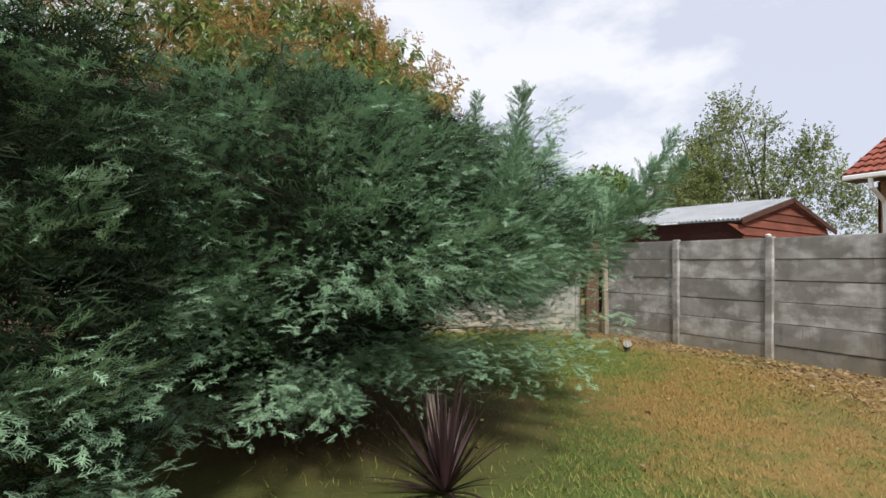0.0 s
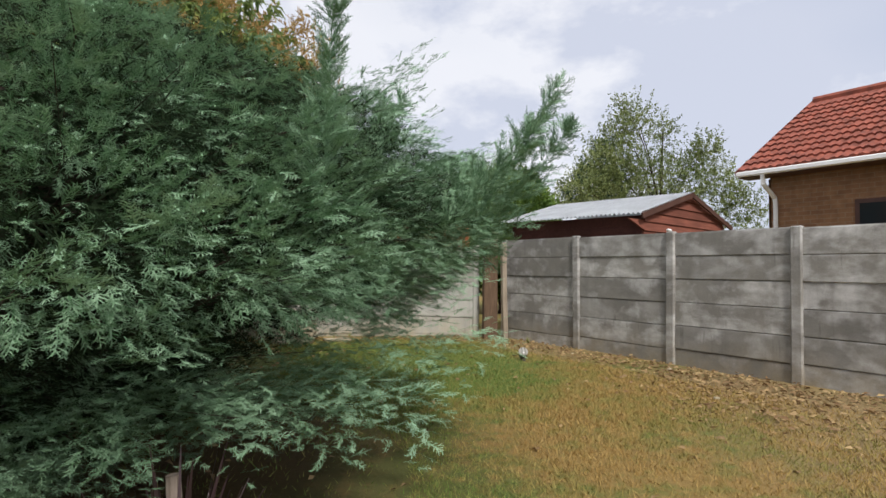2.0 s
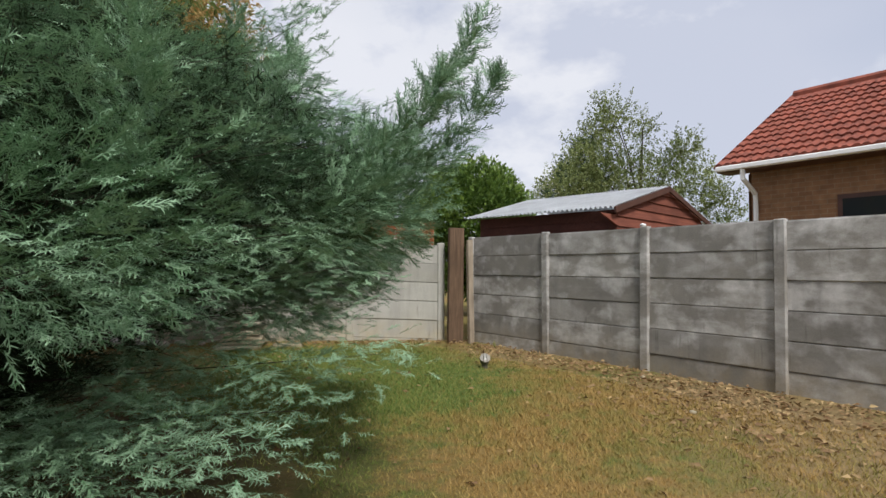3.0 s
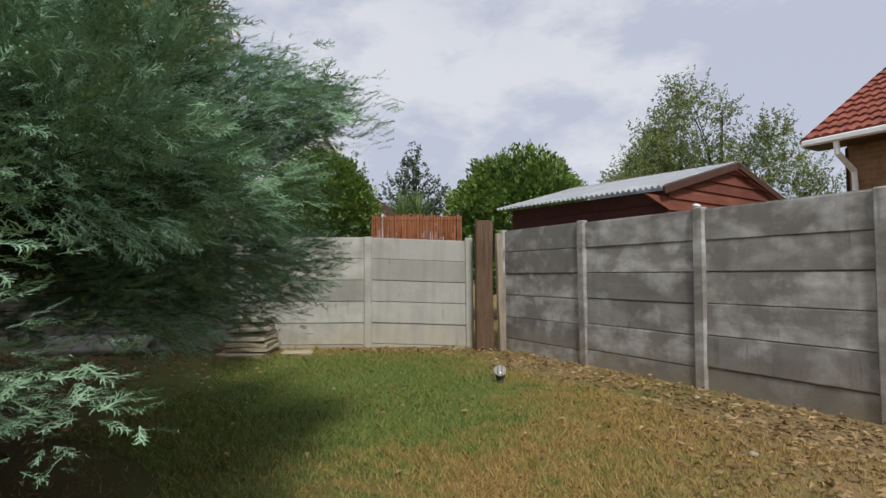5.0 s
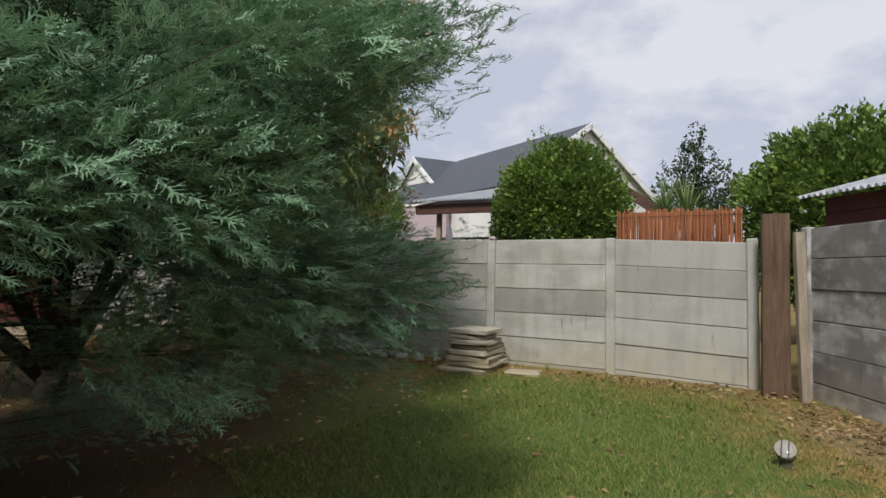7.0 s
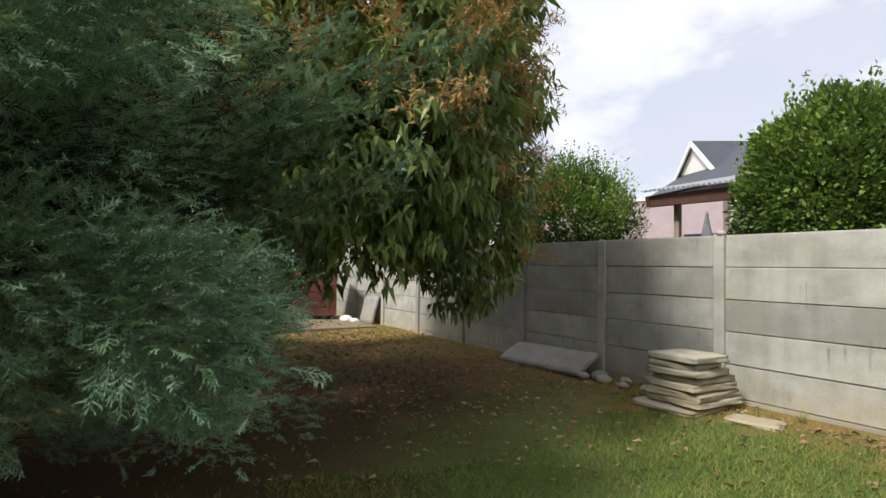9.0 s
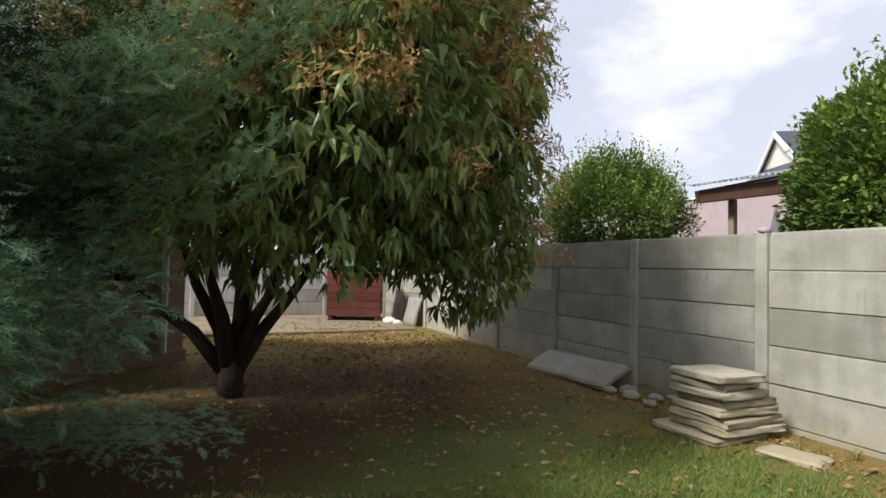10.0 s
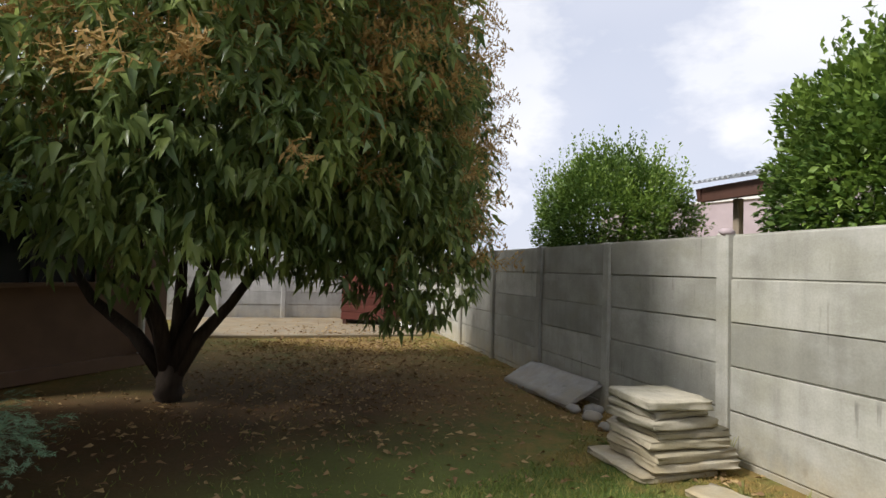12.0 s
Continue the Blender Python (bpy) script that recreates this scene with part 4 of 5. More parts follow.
# drooping masses of foliage: middle, half sizes, sprays
CLUMPS = [((0.85, 5.50, 1.10), (0.36, 0.30, 0.30), 460), ((0.45, 5.45, 1.15), (0.38, 0.32, 0.32), 420), ((1.15, 5.50, 1.15), (0.28, 0.26, 0.22), 280), ((0.35, 5.85, 1.16), (0.25, 0.20, 0.24), 240),
          ((1.00, 5.05, 1.25), (0.30, 0.30, 0.25), 380), ((1.08, 4.00, 1.38), (0.36, 0.42, 0.20), 460), ((1.20, 4.55, 1.45), (0.32, 0.34, 0.20), 340), ((0.70, 4.95, 0.97), (0.30, 0.30, 0.26), 420), ((0.90, 4.50, 1.52), (0.38, 0.40, 0.26), 420), ((0.80, 4.10, 1.60), (0.45, 0.45, 0.25), 460),
          ((0.30, 3.00, 1.25), (0.45, 0.35, 0.30), 480), ((-0.30, 2.55, 1.30), (0.45, 0.30, 0.35), 460), ((0.55, 5.20, 1.70), (0.45, 0.45, 0.35), 460), ((-0.35, 3.00, 1.75), (0.50, 0.40, 0.25), 420),
          ((1.20, 4.95, 1.86), (0.35, 0.32, 0.17), 380), ((0.90, 5.35, 2.10), (0.38, 0.32, 0.24), 380), ((1.32, 5.20, 2.00), (0.22, 0.22, 0.14), 200), ((0.50, 5.40, 2.45), (0.40, 0.40, 0.25), 360)]


def tuft_template():
    """Near-black foliage that puts shade inside a conifer, 1 long along y: fine twigs in no order."""
    r = random.Random(9)
    v, f, a = [], [], []
    for i in range(20):
        s = 0.045 * i
        th, ln = r.uniform(0, 6.28), (0.48 - 0.28 * s) * r.uniform(0.6, 1.3)
        k = len(v)
        v.extend([(-0.014, s, 0.01), (0.014, s + 0.02, -0.01), (math.cos(th) * ln, s + ln * r.uniform(0.2, 0.9), math.sin(th) * ln * 0.7)])
        f.append((k, k + 1, k + 2))
        a.extend([0.0, 0.0, r.uniform(0.1, 0.5)])
    return np.array(v), np.array(f), np.array(a)


def build_conifer(label, x, y, height, tiers, how_far, boughs, leaders, inner, face, seed, shady=0, clumps=()):
    """A juniper-like conifer: tiers of flat fronds that sweep outward, with dark gaps between them."""
    root = thing("conifer", label, "tree", pose(x, y, 0))
    r = np.random.default_rng(seed)
    org = np.array([x, y, 0])
    bm = tube(bmesh.new(), [(0, 0, -0.1), (0.04, 0.02, 0.5), (0.0, 0.05, height * 0.4), (-0.06, 0.0, height * 0.7), (-0.05, 0.0, height)], [0.17, 0.14, 0.11, 0.06, 0.01], 10)
    part("trunk", bm, M["bark"], root, smooth=True)
    cs, ws, us, ss, gs, stems = [], [], [], [], [], []

    def frond(tip, axis, ln, spread, droop, thick=0.035, step=0.031):
        """Branchlets set on both sides of a rib that ends at the tip, each with its own sprays."""
        axis = axis / np.linalg.norm(axis)
        sd = np.cross(axis, [0, 0, 1.0])
        sd /= np.linalg.norm(sd)
        up = np.cross(sd, axis)
        rib = lambda s: tip - axis * ln * (1 - s) + up * (0.10 * ln * (1 - s) * s * 2 - droop * ln * s * s)
        nb = max(int(ln / step), 8)
        for k in range(nb):
            s = (k + r.uniform(0, 1)) / nb
            side = 1 if k % 2 else -1
            bl = (0.06 + spread * (1 - s) ** 0.75 * min(1.0, 0.45 + 2.2 * s)) * r.uniform(0.65, 1.25)
            ang = r.uniform(0.45, 0.95) * (1.0 - 0.35 * s)
            w = axis * math.cos(ang) + sd * side * math.sin(ang) + up * r.normal(0.04, 0.16)
            w /= np.linalg.norm(w)
            p = rib(s) + up * r.normal(0, thick)
            m = max(int(bl / 0.044), 2)
            sw = np.cross(w, up)
            hang = np.array([0, 0, r.uniform(-0.45, 0.15)])
            young = r.uniform(0.55, 1.15)
            for j in range(m):
                t = ((j + 0.5) / m) ** 0.65
                a2 = (1 if j % 2 else -1) * r.uniform(0.2, 0.95)
                cs.append(org + p + w * bl * t - up * 0.05 * t * t + r.normal(0, 0.008, 3))
                ws.append(w * math.cos(a2) + sw * math.sin(a2) + up * r.uniform(-0.3, 0.3) + hang * t)
                us.append(up + r.normal(0, 0.3, 3))
                ss.append(r.uniform(0.06, 0.105))
                # paler young tips; the darker inner sprays also paint shade between the tiers
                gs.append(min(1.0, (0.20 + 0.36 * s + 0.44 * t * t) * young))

    for i in range(tiers):
        z0 = 0.34 + (height - 0.40) * i / (tiers - 1)
        az, stop = face[0] + r.uniform(-8, 8) - 60, face[0] + 300
        while az < stop:
            ahead = face[0] - 10 < az < face[1] + 10
            full = how_far(az, z0)
            az += max(math.degrees(((0.36 if az < -12 else 0.52) if ahead else 1.1) / max(full, 0.45)), 8) * r.uniform(0.75, 1.25)
            if r.uniform(0, 1) < 0.10:
                continue
            z = z0 + r.normal(0, 0.085)
            far = how_far(az, z) * r.uniform(0.86, 1.03) * (0.72 if r.uniform(0, 1) < 0.22 else 1.0)
            if far < 0.15:
                continue
            out = np.array([math.cos(radians(az)), math.sin(radians(az)), 0])
            across = np.array([-out[1], out[0], 0])
            lift = r.uniform(0.05, 0.45) if z > 1.2 else r.uniform(-0.12, 0.25)
            axis = out + across * r.normal(0, 0.28) + np.array([0, 0, lift])
            ln = min(r.uniform(0.50, 0.95), far * 0.8 + 0.1)
            tip = out * far + np.array([0, 0, z])
            frond(tip, axis, ln, r.uniform(0.20, 0.34), r.uniform(-0.10, 0.12))
            back = tip - axis / np.linalg.norm(axis) * ln
            foot = np.array([0, 0, max(z - 0.3 * far, 0.2)])
            stems.append([foot + (back - foot) * q for q in (0, 0.35, 0.7, 1.0)] + [back + (tip - back) * q for q in (0.4, 0.85)])
    for foot, bx, by, bz, spread in boughs:
        tip, base = np.array([bx, by, bz]) - org, np.array([0, 0, foot])
        flat = tip - base
        full = np.linalg.norm(flat)
        rise = np.array([0, 0, 0.25 if bz > 1.5 else 0.0])
        axis = flat / full + rise
        axis /= np.linalg.norm(axis)
        ln = min(0.58 * full, 1.35)
        side = np.cross(axis, [0, 0, 1.0])
        side /= np.linalg.norm(side)
        spread *= 0.5 if bz > 1.5 else 0.9
        step = 0.020 if bz > 1.5 else 0.028
        frond(tip, axis, ln, spread, -0.02, 0.055, step)
        frond(tip - axis * 0.10 - np.array([0, 0, 0.05]), axis + side * 0.07, ln * 0.9, spread, 0.03, 0.05, step)
        frond(tip - axis * 0.16 + np.array([0, 0, 0.04]), axis - side * 0.08, ln * 0.85, spread * 0.9, 0.0, 0.05, step)
        back = tip - axis * ln
        stems.append([base + (back - base) * q for q in (0, 0.35, 0.7, 1.0)] + [back + (tip - back) * q for q in (0.4, 0.9)])
    for foot, tip in leaders:
        foot, tip = np.array(foot) - org, np.array(tip) - org
        ln = np.linalg.norm(tip - foot)
        along = (tip - foot) / ln
        for k in range(int(170 * ln)):
            s = r.uniform(0, 1) ** 0.9
            out = np.cross(along, r.normal(0, 1, 3))
            out /= np.linalg.norm(out)
            w = along * r.uniform(0.5, 0.9) + out
            w /= np.linalg.norm(w)
            bl = (0.21 * (1 - s) ** 1.1 + 0.025) * r.uniform(0.6, 1.3)
            m = max(int(bl / 0.05), 2)
            for j in range(m):
                cs.append(org + foot + (tip - foot) * s + w * bl * (j + 0.3) / m)
                ws.append(w + along * 0.35 + r.normal(0, 0.3, 3))
                us.append(along + r.normal(0, 0.4, 3))
                ss.append(r.uniform(0.06, 0.10))
                gs.append(r.uniform(0.25, 0.7))
    for mid, size, n in clumps:
        mid = np.array(mid) - org
        away = np.array([mid[0], mid[1], 0]) / np.hypot(mid[0], mid[1])
        for k in range(n):
            d = r.normal(0, 1, 3)
            d *= r.uniform(0.3, 1.0) ** 0.5 / np.linalg.norm(d)
            cs.append(org + mid + d * np.array(size))
            ws.append(away * 0.9 + d * 0.6 + np.array([0, 0, r.uniform(-0.5, 0.35)]))
            us.append(np.array([0, 0, 1.0]) + r.normal(0, 0.5, 3))
            ss.append(r.uniform(0.07, 0.13))
            # clumps painted dark inside and paler on the outward face, as shade would fall
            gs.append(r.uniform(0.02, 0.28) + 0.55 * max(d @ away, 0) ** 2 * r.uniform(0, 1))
    cs, ws, us, ss, gs = (np.array(q) for q in (cs, ws, us, ss, gs))
    pick = r.integers(0, 4, len(cs))
    vv, ff, aa, off = [], [], [], 0
    for k in range(4):
        sel = pick == k
        v, f, a = scatter(spray_template(k), cs[sel], ws[sel], us[sel], ss[sel])
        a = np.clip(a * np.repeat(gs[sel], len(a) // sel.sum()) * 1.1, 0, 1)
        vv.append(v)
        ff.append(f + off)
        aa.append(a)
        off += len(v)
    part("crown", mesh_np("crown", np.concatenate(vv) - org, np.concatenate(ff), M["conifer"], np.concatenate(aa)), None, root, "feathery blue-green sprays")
    # coarse foliage inside, near-black: shade under the outer sprays put into its colour
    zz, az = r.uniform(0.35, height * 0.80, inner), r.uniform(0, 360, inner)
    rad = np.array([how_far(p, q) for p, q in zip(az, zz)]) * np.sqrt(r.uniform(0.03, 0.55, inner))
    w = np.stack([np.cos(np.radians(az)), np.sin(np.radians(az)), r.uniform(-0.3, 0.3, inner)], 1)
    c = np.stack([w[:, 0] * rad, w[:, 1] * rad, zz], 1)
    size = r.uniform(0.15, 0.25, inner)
    # the same tufts, out to the bough ends, paint the off-sun side as shaded
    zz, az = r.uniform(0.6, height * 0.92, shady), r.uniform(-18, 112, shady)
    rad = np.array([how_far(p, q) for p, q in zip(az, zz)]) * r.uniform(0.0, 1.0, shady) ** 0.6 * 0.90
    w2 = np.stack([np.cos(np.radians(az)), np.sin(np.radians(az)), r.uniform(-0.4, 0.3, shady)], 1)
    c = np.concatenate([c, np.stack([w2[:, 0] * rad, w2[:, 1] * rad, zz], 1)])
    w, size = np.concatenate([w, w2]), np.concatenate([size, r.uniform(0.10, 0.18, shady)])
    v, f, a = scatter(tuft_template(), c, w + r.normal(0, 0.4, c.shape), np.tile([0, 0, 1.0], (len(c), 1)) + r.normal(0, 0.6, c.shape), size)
    part("inner_foliage", mesh_np("inner_foliage", v, f, M["conifer_shade"], a), None, root, "near-black inner foliage with shade put into its colour")
    for pts in stems:
        bm = tube(bmesh.new(), [tuple(p) for p in pts], [0.012, 0.009, 0.005, 0.0035, 0.002, 0.001], 5)
        part("bough", bm, M["bark"], root)


def leaf_template(width=0.32, droop=0.25, fold=0.08):
    """A long pointed leaf, 1 long along y, folded on its midrib and drooping."""
    v = [(0, 0, 0), (-width * 0.5, 0.32, fold), (0, 0.36, -0.03), (width * 0.5, 0.32, fold), (0, 1.0, -droop), (0, 0.70, -droop * 0.45)]
    f = [(0, 2, 1), (0, 3, 2), (1, 2, 5), (2, 3, 5), (1, 5, 4), (3, 4, 5)]
    return np.array(v, float), np.array(f), np.linspace(0, 1, len(v))


def small_leaf():
    """A plain oval leaf of four faces, 1 long along y."""
    v = [(0, 0, 0), (-0.26, 0.45, 0.07), (0, 0.5, -0.02), (0.26, 0.45, 0.07), (0, 1.0, -0.08)]
    return np.array(v, float), np.array([(0, 2, 1), (0, 3, 2), (1, 2, 4), (2, 3, 4)]), np.linspace(0, 1, 5)


def panicle_template(seed):
    """A dry branched flower head, 1 long along y."""
    r = random.Random(seed)
    v, f, a = [], [], []

    def twig(p, q, w):
        p, q = Vector(p), Vector(q)
        s = (q - p).cross(Vector((r.uniform(-1, 1), 0.2, 1))).normalized() * w
        k = len(v)
        v.extend([tuple(p - s), tuple(p + s), tuple(q)])
        f.append((k, k + 1, k + 2))
        a.extend([0.2, 0.2, 0.9])

    twig((0, 0, 0), (0, 1, 0), 0.018)
    for i in range(13):
        s = 0.15 + 0.8 * i / 12
        th = r.uniform(0, 6.28)
        ln = (0.55 - 0.32 * s) * r.uniform(0.7, 1.2)
        q = Vector((math.cos(th) * ln * 0.8, s + ln * 0.55, math.sin(th) * ln * 0.8))
        twig((0, s, 0), q, 0.018)
        for j in range(4):
            b = Vector((0, s, 0)).lerp(q, 0.4 + 0.17 * j)
            twig(b, b + Vector((r.uniform(-1, 1), r.uniform(-0.3, 1), r.uniform(-1, 1))) * 0.15, 0.034)
    return np.array(v), np.array(f), np.array(a)


BL_X, BL_Y = -3.0, 6.45


def build_broadleaf():
    root = thing("broadleaf_tree", "multi-stemmed tree with long hanging leaves and dry orange flower heads", "tree", pose(BL_X, BL_Y, 0))
    r = np.random.default_rng(5)
    org = np.array([BL_X, BL_Y, 0])
    part("trunk", tube(bmesh.new(), [(0, 0, -0.1), (0.0, 0, 0.08), (0.01, 0, 0.22), (0.0, 0.01, 0.34), (0, 0.02, 0.46)], [0.20, 0.145, 0.125, 0.11, 0.04], 12), M["bark"], root, smooth=True)
    stems = [((-0.35, -0.75, 0.95), (-0.55, -1.25, 1.7), (-0.6, -1.6, 2.8)), ((-0.15, -0.30, 1.1), (-0.3, -0.55, 1.9), (-0.5, -0.8, 3.4)), ((0.05, 0.05, 1.2), (0.2, 0.1, 2.2), (0.3, 0.3, 3.9)),
             ((0.12, 0.28, 1.0), (0.35, 0.55, 1.8), (0.9, 1.0, 3.3)), ((0.0, 0.55, 0.95), (0.05, 0.95, 1.6), (0.4, 1.7, 2.9)), ((0.25, -0.2, 1.15), (0.7, -0.3, 2.0), (1.5, -0.1, 3.0)), ((-0.2, 0.2, 1.2), (-0.8, 0.5, 2.2), (-1.6, 0.9, 3.2))]
    for a, b, c in stems:
        pts = [(0.0, 0.0, 0.18)] + [tuple(Vector(p) + Vector(r.uniform(-0.04, 0.04, 3))) for p in (Vector(a) * 0.5 + Vector((0, 0, 0.15)), a, b, c)]
        part("stem", tube(bmesh.new(), pts, [0.085, 0.068, 0.050, 0.038, 0.016], 8), M["bark"], root, smooth=True)
        for k in range(5):
            p = Vector(b).lerp(Vector(c), 0.15 + 0.18 * k)
            q = p + Vector((r.uniform(-1, 1), r.uniform(-1, 1), r.uniform(0.0, 0.6))) * 1.1
            part("branch", tube(bmesh.new(), [tuple(p), tuple(p.lerp(q, 0.5) + Vector((0, 0, 0.08))), tuple(q)], [0.028, 0.02, 0.008], 5), M["bark"], root)
    # crown: lobes of hanging leaf clusters
    # the last two lobes are added behind the rest to shade the rear wall
    lobes = [(-2.45, 7.4, 3.2, 1.92, 2.00), (-1.55, 7.3, 3.0, 1.50, 1.75), (-1.95, 8.25, 2.1, 0.90, 1.50), (-2.3, 8.7, 1.6, 0.70, 0.80), (-3.6, 6.7, 3.1, 1.9, 1.6), (-3.0, 8.1, 2.9, 1.5, 1.6), (-0.95, 6.75, 2.5, 1.20, 1.35), (-2.3, 6.2, 2.6, 1.5, 1.3), (-1.75, 8.05, 2.8, 0.80, 1.5), (-3.4, 8.85, 2.5, 1.0, 1.3), (-4.5, 8.3, 2.8, 1.5, 1.3)]
    cs, ws, kinds = [], [], []
    for x, y, zc, rh, rv in lobes:
        n = int(325 * rh * rv)
        d = r.normal(0, 1, (n, 3))
        d /= np.linalg.norm(d, axis=1, keepdims=True)
        q = np.cbrt(r.uniform(0.28, 1.0, n))
        c = np.array([x, y, zc]) + d * q[:, None] * np.array([rh, rh, rv])
        keep = (c[:, 2] > 1.30 + 0.22 * np.sin(c[:, 0] * 2.3) * np.cos(c[:, 1] * 1.9)) & (c[:, 1] < 10.45)
        keep |= (c[:, 2] > 0.82) & (c[:, 1] > 8.2) & (c[:, 0] > -2.3) & (c[:, 1] < 10.4)
        cs.append(c[keep])
        ws.append(d[keep])
    cs, ws = np.concatenate(cs), np.concatenate(ws)
    # leaves hang in rosettes from each twig end
    per = 9
    lc = np.repeat(cs, per, 0) + r.normal(0, 0.035, (len(cs) * per, 3))
    ang = r.uniform(0, 2 * math.pi, len(lc))
    lw = np.stack([np.cos(ang), np.sin(ang), r.uniform(-1.5, 0.05, len(lc))], 1) + np.repeat(ws, per, 0) * 0.5
    v, f, a = scatter(leaf_template(), lc, lw, np.tile([0, 0, 1.0], (len(lc), 1)) + r.normal(0, 0.25, (len(lc), 3)), r.uniform(0.10, 0.175, len(lc)))
    part("crown", mesh_np("crown", v - org, f, M["leaf"], a), None, root, "long drooping dark green leaves")
    # dry flower heads on the sunny outside
    patch = np.array([noise.noise((q[0] * 1.5, q[1] * 1.5, q[2] * 1.5)) for q in cs])
    out = (ws[:, 2] > -0.4) & (r.uniform(0, 1, len(cs)) < np.clip(0.46 + 1.9 * patch, 0.05, 0.97))
    fc = cs[out] + ws[out] * 0.02
    v, f, a = scatter(panicle_template(3), fc, ws[out] + np.array([0, 0, 0.35]) + r.normal(0, 0.25, fc.shape), np.tile([0.1, 0.2, 1.0], (len(fc), 1)), r.uniform(0.18, 0.34, len(fc)))
    part("blossom", mesh_np("blossom", v - org, f, M["flower"], a), None, root, "dry orange-brown flower heads")


def build_bush(name, label, centre, radii, count, leaf, material, spikes=0, stem=True, seed=1, lumps=0.18, shoot=0.34):
    """A clipped leafy shrub: stems, and leaves over an uneven outline with new shoots on top."""
    r = np.random.default_rng(seed)
    org = np.array([centre[0], centre[1], 0.0])
    root = thing(name, label, "bush" if "bush" in name else "tree", pose(centre[0], centre[1], 0))
    d = r.normal(0, 1, (count, 3))
    d /= np.linalg.norm(d, axis=1, keepdims=True)
    bulge = np.array([1 + lumps * noise.noise(Vector(k * 2.2) + Vector((seed * 3.7, 0, 0))) + lumps * 0.5 * noise.noise(Vector(k * 6.0) + Vector((seed, 4, 0))) for k in d])
    q = np.where(r.uniform(0, 1, count) < 0.72, r.uniform(0.86, 1.03, count), np.cbrt(r.uniform(0.1, 0.9, count)))
    c = np.array([0, 0, centre[2]]) + d * (q * bulge)[:, None] * np.array(radii)
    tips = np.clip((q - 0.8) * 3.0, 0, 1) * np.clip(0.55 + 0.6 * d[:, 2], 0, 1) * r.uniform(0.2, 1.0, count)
    w = d + r.normal(0, 0.55, (count, 3)) + np.array([0, 0, 0.35])
    if spikes:
        sd = d[(d[:, 2] > 0.1) & (q > 0.9)][:spikes]
        for k in sd:
            b = np.array([0, 0, centre[2]]) + k * np.array(radii) * 0.98
            ln = r.uniform(0.14, shoot)
            dirn = np.array([k[0] * 0.35, k[1] * 0.35, 1.0])
            for t in np.linspace(0, 1, 9):
                c = np.vstack([c, b + dirn * ln * t])
                w = np.vstack([w, dirn * 0.8 + r.normal(0, 0.6, 3)])
                tips = np.append(tips, 0.9)
    n = len(c)
    keep = c[:, 2] > 0.05
    c, w, tips, n = c[keep], w[keep], tips[keep], int(keep.sum())
    size = r.uniform(leaf * 0.7, leaf * 1.25, n) * np.where(np.linalg.norm((c - np.array([0, 0, centre[2]])) / np.array(radii), axis=1) < 0.8, 1.7, 1.0)
    v, f, a = scatter(small_leaf(), c, w, np.tile([0, 0, 1.0], (n, 1)) + r.normal(0, 0.5, (n, 3)), size)
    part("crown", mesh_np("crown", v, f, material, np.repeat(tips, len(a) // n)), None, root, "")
    if stem:
        for k in range(4):
            e = (r.uniform(-0.5, 0.5) * radii[0], r.uniform(-0.5, 0.5) * radii[1], centre[2] + 0.3 * radii[2])
            part("trunk", tube(bmesh.new(), [(0.05 * k, 0, -0.05), (e[0] * 0.4, e[1] * 0.4, e[2] * 0.5), e], [0.05, 0.04, 0.015], 6), M["bark"], root)
    return root


def build_far_tree(label, x, y, height, blobs, material, seed, count, leaf, sprig=0.35, lean=0.5):
    """A taller, open tree: trunk, boughs, and leafy sprigs that fan out of each bough with sky between them."""
    r = np.random.default_rng(seed)
    root = thing("far_tree", label, "tree", pose(x, y, 0))
    part("trunk", tube(bmesh.new(), [(0, 0, -0.1), (0.1, 0, height * 0.3), (0, 0.1, height * 0.6), (0.1, 0, height * 0.8)], [0.22, 0.15, 0.07, 0.02], 8), M["bark"], root)
    cs, ws = [], []
    for bx, by, bz, br in blobs:
        part("bough", tube(bmesh.new(), [(0, 0, bz * 0.45), (bx * 0.5, by * 0.5, bz * 0.8), (bx, by, bz + br * 0.4)], [0.045, 0.03, 0.008], 5), M["bark"], root)
        for k in range(int(count * br * br) + 6):
            d = r.normal(0, 1, 3)
            d /= np.linalg.norm(d)
            base = np.array([bx, by, bz]) + d * br * r.uniform(0.2, 0.92)
            way = d * 0.6 + np.array([0, 0, lean]) + r.normal(0, 0.3, 3)
            ln = sprig * r.uniform(0.6, 1.5)
            m = int(ln / leaf * 4) + 3
            t = r.uniform(0, 1, m)[:, None]
            cs.append(base + way * ln * t + r.normal(0, leaf * 0.6, (m, 3)) * (1.2 - t))
            ws.append(way * 0.6 + r.normal(0, 0.7, (m, 3)) - np.array([0, 0, 0.2]))
    c, w = np.concatenate(cs), np.concatenate(ws)
    n = len(c)
    v, f, a = scatter(small_leaf(), c, w, np.tile([0, 0, 1.0], (n, 1)) + r.normal(0, 0.5, (n, 3)), r.uniform(leaf * 0.7, leaf * 1.3, n))
    part("crown", mesh_np("crown", v, f, material, a), None, root, "")


